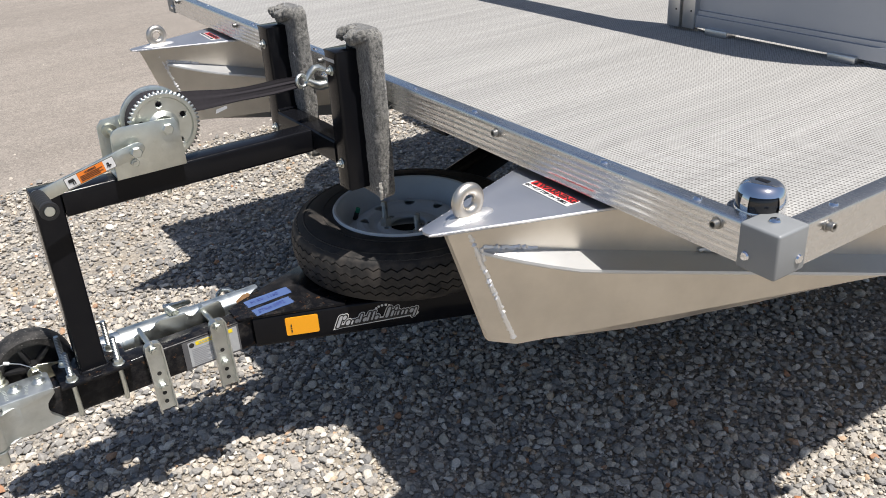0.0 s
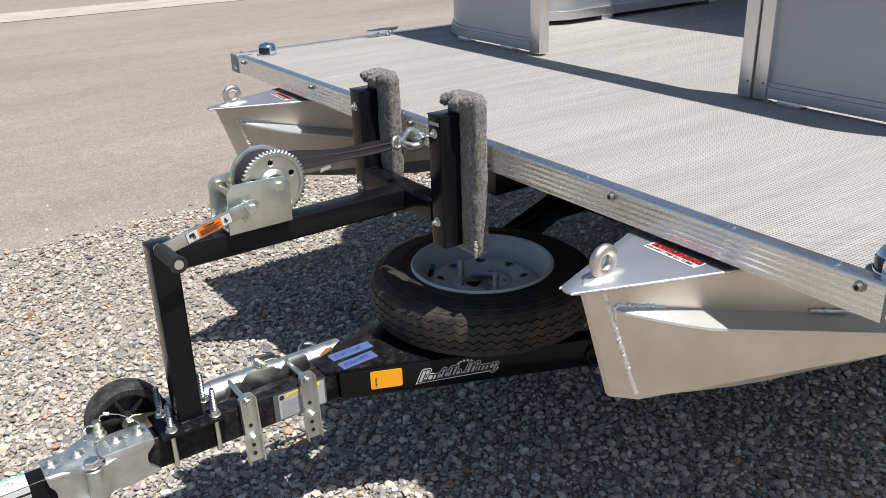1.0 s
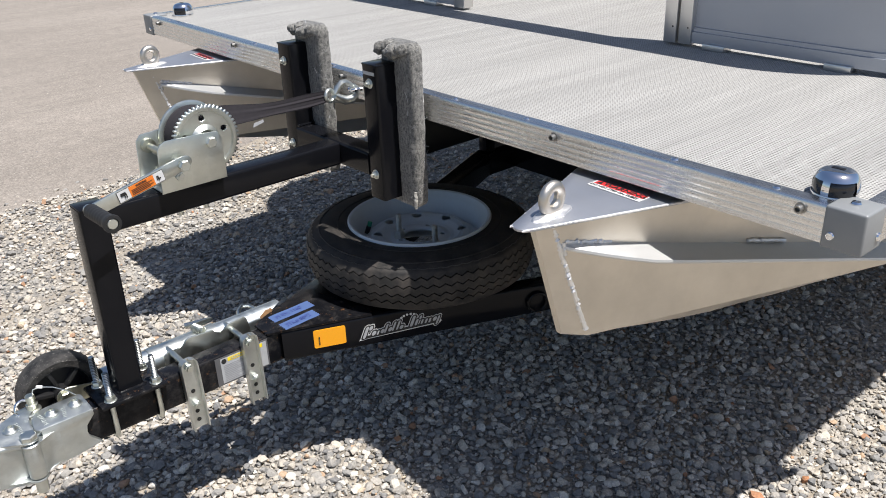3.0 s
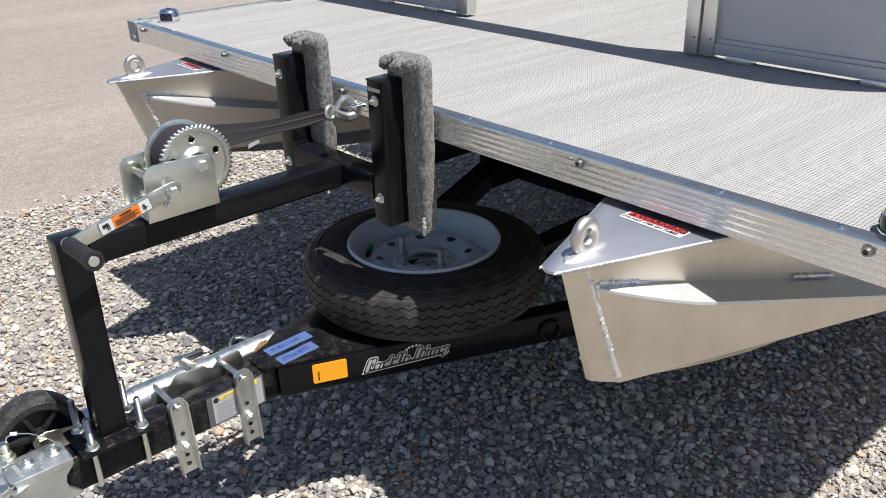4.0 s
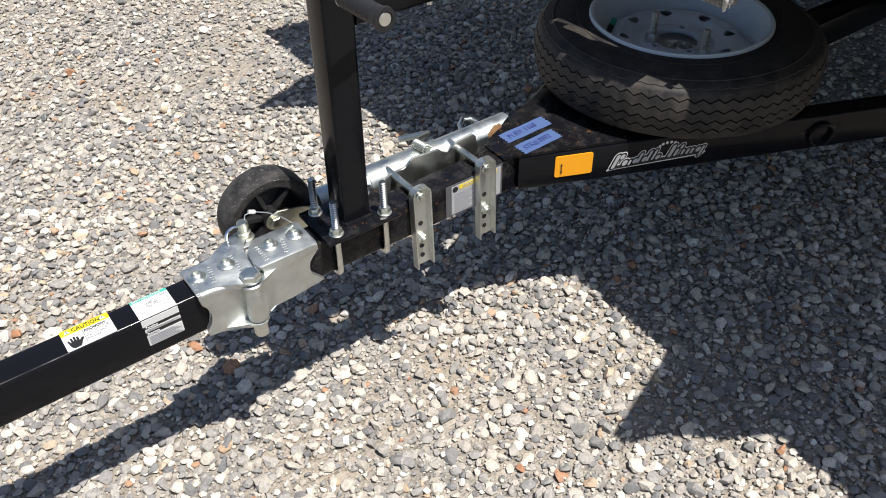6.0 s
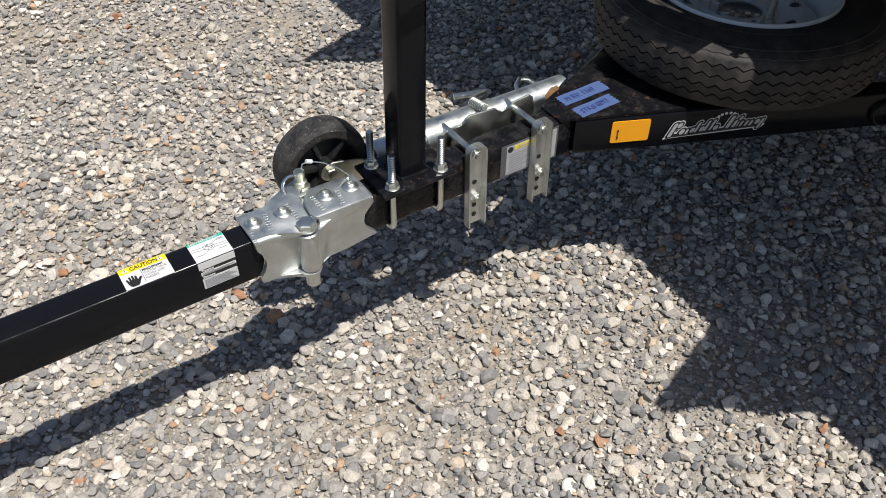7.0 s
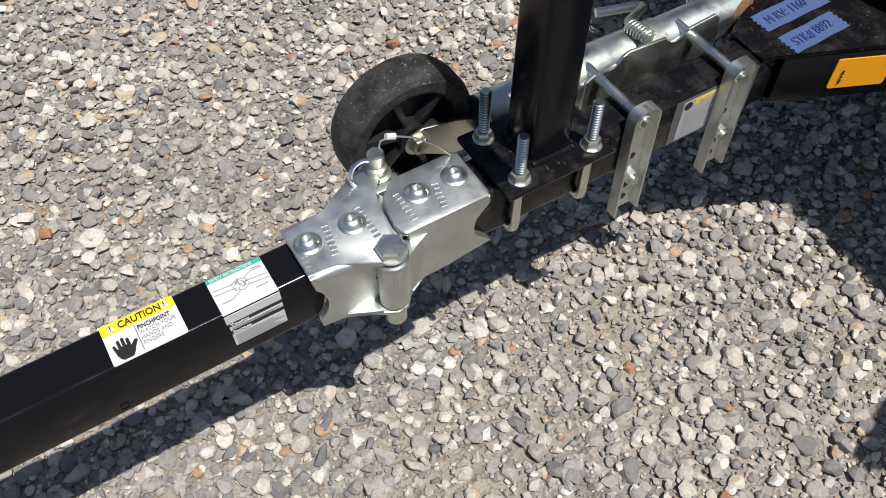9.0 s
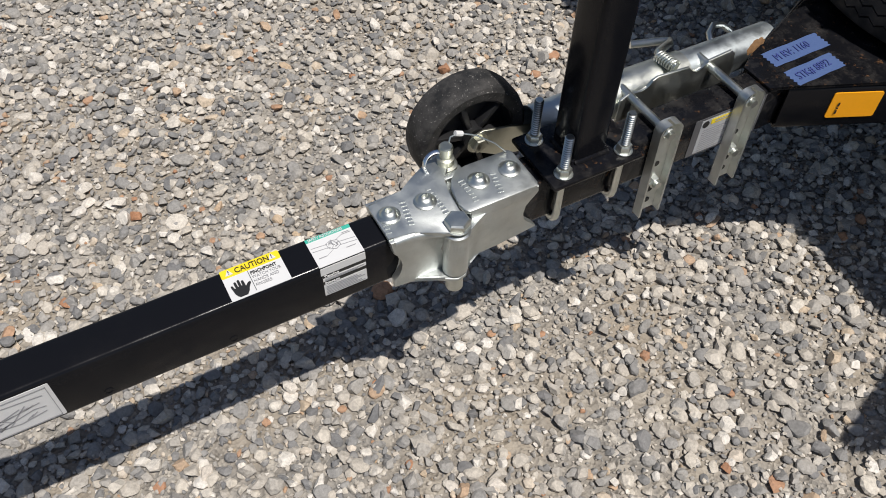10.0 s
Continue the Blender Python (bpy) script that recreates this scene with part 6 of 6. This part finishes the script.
def pontoon(yc, name, lead=0.0):
    """V-nosed hull with a fin along each side, triangular top plate and lifting ring."""
    def half(x):
        return 0.014 + 0.36 * max(0.0, min(x, 1.50) - 0.705) * (1.0 if x < 1.35 else 1.0)

    def top(x):
        return max(0.010, min(0.37 * (x - 0.605), 0.30))
    xs = [0.66, 0.738, 0.79, 0.85, 0.92, 1.0, 1.1, 1.2, 1.3, 1.4, 1.5, 1.7, 2.5, 6.0]
    rows = []
    for k, x in enumerate(xs):
        w = half(x + 0.03)
        tw = min(top(x), w + 0.03) if k else 0.012
        zf = max(0.60, 0.812 - 0.205 * max(0.0, x - 0.70)) if x < 1.5 else 0.64
        drop = min(0.07, 0.16 * max(0, x - 0.80))
        inset = 1.0 - 0.42 * min(1, max(0, x - 0.80) / 0.35)
        low = 0.634
        fx = 0.048 if k == 0 else 0.0
        pts = [(-tw, 0.853, -0.018 if k == 0 else 0), (-w, zf, 0.012 if k == 0 else 0), (-w, low, fx), (-w * inset, low - drop, fx), (w * inset, low - drop, fx), (w, low, fx), (w, zf, 0.012 if k == 0 else 0), (tw, 0.853, -0.018 if k == 0 else 0)]
        if k == 0:
            fwd = -0.024 - lead, -0.010 - lead, 0.047 - lead
            pts = [(-0.006, 0.853, fwd[0]), (-0.006, 0.812, fwd[1]), (-0.006, 0.636, fwd[2]), (-0.003, 0.634, fwd[2] + 0.001), (0.003, 0.634, fwd[2] + 0.001), (0.006, 0.636, fwd[2]), (0.006, 0.812, fwd[1]), (0.006, 0.853, fwd[0])]
        rows.append([Vector((x + dx, yc + y, z)) for y, z, dx in pts])
    bm = bmesh.new()
    loft(bm, rows)
    p = part(name, bm, ALU_HULL, boat, "mill-finish aluminium pontoon with welded V nose", 25)
    # top plate with rounded tip
    bm = bmesh.new()
    tip = [(0.606 + 0.018 - 0.020 * math.cos(radians(a)), yc + 0.020 * math.sin(radians(a))) for a in (-70, -40, -10, 10, 40, 70)]
    prism(bm, [(x, y) for x, y in tip] + [(0.870, yc + 0.110), (1.02, yc + 0.155), (1.02, yc - 0.155), (0.870, yc - 0.110)], 0.005, Matrix.Translation((0, 0, 0.853)), 0.0015)
    plate = part("top_plate", bm, ALU_PLATE, p, "brushed aluminium top plate with warning sticker")
    # weld along the plate edges, the nose and the fin root
    def bead(points, r, host):
        bm = bmesh.new()
        pts, rad = [], []
        for a, b in zip(points, points[1:]):
            a, b = Vector(a), Vector(b)
            n = max(2, int((b - a).length / 0.0042))
            for k in range(n):
                pts.append(a.lerp(b, k / n) + Vector((random.uniform(-1, 1), random.uniform(-1, 1), random.uniform(-1, 1))) * r * 0.22)
                rad.append(r * (1.0 if k % 2 else 0.72) * random.uniform(0.85, 1.12))
        sweep(bm, pts, rad, 8)
        part("weld_bead", bm, ALU_WELD, host)
    for s in (-1, 1):
        bead([(0.604, yc + s * 0.012, 0.856), (0.870, yc + s * 0.1105, 0.856)], 0.0020, plate)
        bead([(0.668, yc + s * 0.0125, 0.850), (0.682, yc + s * 0.0160, 0.808), (0.735, yc + s * 0.0340, 0.641)], 0.0052, p)
        bead([(0.690, yc + s * 0.0195, 0.8150), (0.775, yc + s * 0.048, 0.7980)], 0.0050, p)
        bead([(0.688, yc + s * 0.0185, 0.814), (0.694, yc + s * 0.0205, 0.788)], 0.0046, p)
        bead([(1.02, yc + s * (half(1.05) + 0.004), 0.751), (1.10, yc + s * (half(1.13) + 0.004), 0.735)], 0.0040, p)
        # fin
        bm = bmesh.new()
        rows = []
        for x, out in ((0.683, 0.002), (0.71, 0.020), (0.735, 0.034), (0.76, 0.045), (0.80, 0.058), (0.86, 0.060), (1.0, 0.060), (1.2, 0.060), (1.45, 0.060), (1.5, 0.058)):
            w = half(x + 0.03) - 0.004
            zf = 0.812 - 0.205 * (x - 0.70)
            rows.append([Vector((x, yc + s * w, zf)), Vector((x, yc + s * (w + out), zf - 0.006 - 0.12 * out)), Vector((x, yc + s * (w + out + 0.001), zf - 0.010 - 0.12 * out)), Vector((x, yc + s * (w + out - 0.002), zf - 0.013 - 0.12 * out)), Vector((x, yc + s * w, zf - 0.005))])
        loft(bm, rows)
        part("fin", bm, ALU_FIN, p, "extruded aluminium fin")
    # lifting ring on its foot
    bm = bmesh.new()
    cx = 0.681
    rr = 0.0190
    th = 0.0092
    lathe(bm, [(rr + th * math.cos(2 * math.pi * k / 14), th * 0.92 * math.sin(2 * math.pi * k / 14)) for k in range(14)], axis_frame((cx, yc, 0.858 + 0.0262), (0, -1, 0)), 40, True)
    for v in bm.verts:
        if v.co.z < 0.872:
            v.co.x = cx + (v.co.x - cx) * (1 + (0.872 - v.co.z) * 14)
    ring = part("lifting_ring", bm, ALU_HULL, p, "welded aluminium lifting ring")
    xf_m = Matrix.Translation((cx, yc, 0)) @ pose(0, 0, 0, 0, 0, 3) @ Matrix.Translation((-cx, -yc, 0))
    ring.data.transform(xf_m)
    bm = bmesh.new()
    r = bmesh.ops.create_icosphere(bm, subdivisions=3, radius=1.0)
    for v in r["verts"]:
        q = v.co.copy()
        v.co = Vector((cx + q.x * 0.046, yc + q.y * 0.0165 * (1 + 0.12 * math.sin(q.x * 9)), 0.857 + max(-0.2, q.z) * 0.008 * (1 + 0.2 * math.sin(q.x * 40))))
    bm.transform(xf_m)
    part("ring_weld", bm, ALU_WELD, ring)
    # warning sticker beside the rail
    u = Vector((-0.03, -1.0, 0)).normalized()
    m = plane_frame(Vector((0.8155, yc + 0.044, 0.8585)), u, (1.0, -0.03, 0))
    s = decal("warning_sticker", STICKER, plate, m, 0.108, 0.0275, r=0.001, label="red and white warning sticker")
    decal("band", RED, s, m @ Matrix.Translation((0.004, 0.0125, 0.0004)), 0.102, 0.0145)
    words("lettering", "WARNING", 0.0165, INK, s, m @ Matrix.Translation((0.021, 0.0140, 0)), bold=0.02, width=1.08)
    words("lettering", "DO NOT STEP ON TUBES", 0.0092, INK, s, m @ Matrix.Translation((0.003, 0.0030, 0)), width=0.93)
    bm = bmesh.new()
    prism(bm, [(0.008, 0.0140), (0.0185, 0.0140), (0.01325, 0.0258)], 0.0003, m @ Matrix.Translation((0, 0, 0.0013)))
    part("triangle", bm, INK, s)
    return p


pontoon(-0.722, "pontoon").location.x = -0.009
pontoon(0.764, "pontoon", 0.010).location.x = -0.015


FZ0, FZ1, FX = DZ + 0.011, DZ + 0.66, 1.572


def fence():
    """Painted panels in aluminium frames round the deck, with an open gateway at the bow."""
    f = tagged(new("fence"), "grey painted panel fence in bare aluminium frames")
    f.parent = boat

    def run(points, name, material, z0, z1, t, host, ribs=0):
        """A wall sheet along plan points."""
        pts = [Vector((*p, 0)) for p in points]
        bm = bmesh.new()
        outl = []
        n = len(pts)
        for i, p in enumerate(pts):
            d = (pts[min(i + 1, n - 1)] - pts[max(i - 1, 0)]).normalized()
            nn = Vector((-d.y, d.x, 0))
            outl.append((p + nn * t / 2, p - nn * t / 2))
        zs = [z0, z1] if not ribs else [z0 + (z1 - z0) * k / ribs for k in range(ribs + 1)]
        rows = []
        for (a, b) in outl:
            row = [Vector((a.x, a.y, z)) for z in zs]
            back = []
            for k, z in enumerate(zs[::-1]):
                off = 0.004 * (k % 2) if ribs else 0
                d = (b - a).normalized()
                back.append(Vector((b.x, b.y, z)) + d * off)
            rows.append(row + back)
        loft(bm, rows)
        return part(name, bm, material, host)

    def corner(cx, cy, r, a0, a1, n=12):
        return [(cx + r * math.cos(radians(a0 + (a1 - a0) * k / n)), cy + r * math.sin(radians(a0 + (a1 - a0) * k / n))) for k in range(n + 1)]
    R = 0.30
    far, near = BY1 - 0.055, BY0 + 0.055
    left = [(FX, 0.503), (FX, 0.75)] + corner(FX + R, far - R, R, 180, 90) + [(3.0, far), (4.2, far), (5.9, far)]
    right = [(FX, -0.354), (FX, -0.6)] + corner(FX + R, near + R, R, 180, 270) + [(3.0, near), (5.9, near)]
    for path in (left, right):
        run(path, "panel", PANEL, FZ0 + 0.028, FZ1, 0.006, f)
        s = -1 if path is left else 1
        cen = [(x + (0.010 if x < FX + R else 0.0), y + (s * 0.010 if x > FX + 0.02 else 0)) for x, y in path]
        run(cen, "inner_panel", PANEL_IN, FZ0 + 0.028, FZ1, 0.004, f, 32)
        run(path, "bottom_rail", PANEL, FZ0, FZ0 + 0.026, 0.026, f)
        run(path, "bottom_lip", PANEL, FZ0 + 0.026, FZ0 + 0.036, 0.016, f)
        run(path, "top_rail", ALU_POST, FZ1, FZ1 + 0.032, 0.090, f)
    # gateway posts
    for y0, y1, x0, x1 in ((0.457, 0.505, FX - 0.020, FX + 0.020), (-0.316, -0.280, FX - 0.022, FX + 0.016), (-0.356, -0.320, FX - 0.018, FX + 0.018)):
        bm = bmesh.new()
        box(bm, (x0, y0, DZ + 0.006), (x1, y1, FZ1 + 0.03), 0.003)
        post = part("gate_post", bm, ALU_POST, f, "bare aluminium gate post")
        for z in (0.965, 1.22):
            bm = bmesh.new()
            lathe(bm, [(0, 0), (0.0024, 0), (0.002, 0.001), (0, 0.001)], axis_frame((x0, (y0 + y1) / 2 - 0.008, z), (-1, 0, 0)), 10)
            part("rivet", bm, INK, post)
    bm = bmesh.new()
    box(bm, (FX - 0.045, -0.354, FZ1 + 0.001), (FX + 0.045, 0.503, FZ1 + 0.031), 0.004)
    part("top_rail", bm, ALU_POST, f)
    # feet that hold the frames off the deck
    spots = [(FX, y) for y in (0.62, 0.86, -0.42, -0.72)] + [(2.2, far), (3.1, far), (4.0, far), (2.2, near), (3.1, near)]
    for x, y in spots:
        bm = bmesh.new()
        if abs(x - FX) < 0.01:
            box(bm, (x - 0.022, y - 0.030, DZ), (x + 0.014, y + 0.030, FZ0 + 0.004), 0.003)
        else:
            box(bm, (x - 0.030, y - 0.022, DZ), (x + 0.030, y + 0.022, FZ0 + 0.004), 0.003)
        part("foot", bm, ALU_POST, f)
    # stern closing panel and canopy overhead
    run([(5.9, near), (5.9, far)], "panel", PANEL, FZ0, FZ1, 0.006, f)
    c = tagged(new("canopy"), "grey canvas canopy on aluminium poles")
    c.parent = boat
    bm = bmesh.new()
    rows = []
    for k in range(13):
        x = 2.47 + 2.75 * k / 12
        rows.append([Vector((x, BY0 + 0.05 + (BY1 - BY0 - 0.10) * i / 12, 2.60 + 0.10 * math.sin(math.pi * i / 12) + 0.05 * math.sin(math.pi * k / 12))) for i in range(13)])
    loft(bm, rows, caps=False, ring=False)
    cv = part("canvas", bm, CANVAS, c)
    md = cv.modifiers.new("thickness", "SOLIDIFY")
    md.thickness = 0.006
    for x in (2.51, 5.18):
        for y in (near, far):
            bm = bmesh.new()
            rod(bm, (x + (0.9 if x < 3 else -0.9), y, FZ1 + 0.03), (x, y, 2.62), 0.0125, 12)
            part("pole", bm, ALU_POST, c)


fence()


def bench(x0, x1, y0, r):
    """Low ribbed base with one rounded corner, on small feet, along the far side of the deck."""
    t = tagged(new("bench"), "ribbed aluminium bench base with rounded corner on the deck")
    t.parent = boat
    far = BY1 - 0.075
    c = [(x0 + r - r * math.cos(radians(a)), y0 + r - r * math.sin(radians(a))) for a in range(0, 91, 9)]
    for z0, z1, inset, mat, name in ((DZ + 0.018, DZ + 0.050, -0.006, ALU_POST, "bench_rail"), (DZ + 0.050, DZ + 0.42, 0.0, PANEL_IN, "bench_panel"), (DZ + 0.42, DZ + 0.48, -0.01, PANEL, "bench_top")):
        bm = bmesh.new()
        n = 24 if mat is PANEL_IN else 1
        pts = [(x0, far)] + c + [(x1, y0), (x1, far)]
        cx, cy = (x0 + x1) / 2, (y0 + far) / 2
        rows = []
        for k in range(n + 1):
            g = inset + (0.003 if k % 2 and n > 1 else 0.0)
            rows.append([Vector((x + (g if x < cx else -g), y + (g if y < cy else -g), z0 + (z1 - z0) * k / n)) for x, y in pts])
        loft(bm, rows)
        part(name, bm, mat, t)
    for x in (x0 + 0.32, x0 + 0.95):
        bm = bmesh.new()
        box(bm, (x - 0.03, y0 - 0.008, DZ), (x + 0.03, y0 + 0.03, DZ + 0.020), 0.002)
        part("foot", bm, ALU_POST, t)


bench(1.93, 2.86, 0.872, 0.16)
bench(3.06, 4.3, 0.885, 0.16)

# the boat sits a little askew on its bunks, the far side higher
pivot = Matrix.Translation((BX, -0.80, 0.86))
boat.matrix_basis = pivot @ pose(0, 0, 0, 0.36, 0, -0.80) @ pivot.inverted()


# ---- far things ----
def cone(x, y):
    t = thing("traffic_cone", "orange plastic traffic cone on the asphalt", "traffic cone", "traffic cones")
    bm = bmesh.new()
    box(bm, (x - 0.205, y - 0.205, 0.008), (x + 0.205, y + 0.205, 0.045), 0.008)
    part("base", bm, CONE, t)
    bm = bmesh.new()
    lathe(bm, [(0.14, 0.045), (0.135, 0.06), (0.035, 0.72), (0.028, 0.725), (0.02, 0.70)], Matrix.Translation((x, y, 0)), 28)
    body = part("body", bm, CONE, t)
    bm = bmesh.new()
    lathe(bm, [(0.0915, 0.36), (0.070, 0.50)], Matrix.Translation((x, y, 0)), 28)
    part("band", bm, STICKER, body)


cone(6.605, 10.35)
cone(7.66, 10.385)
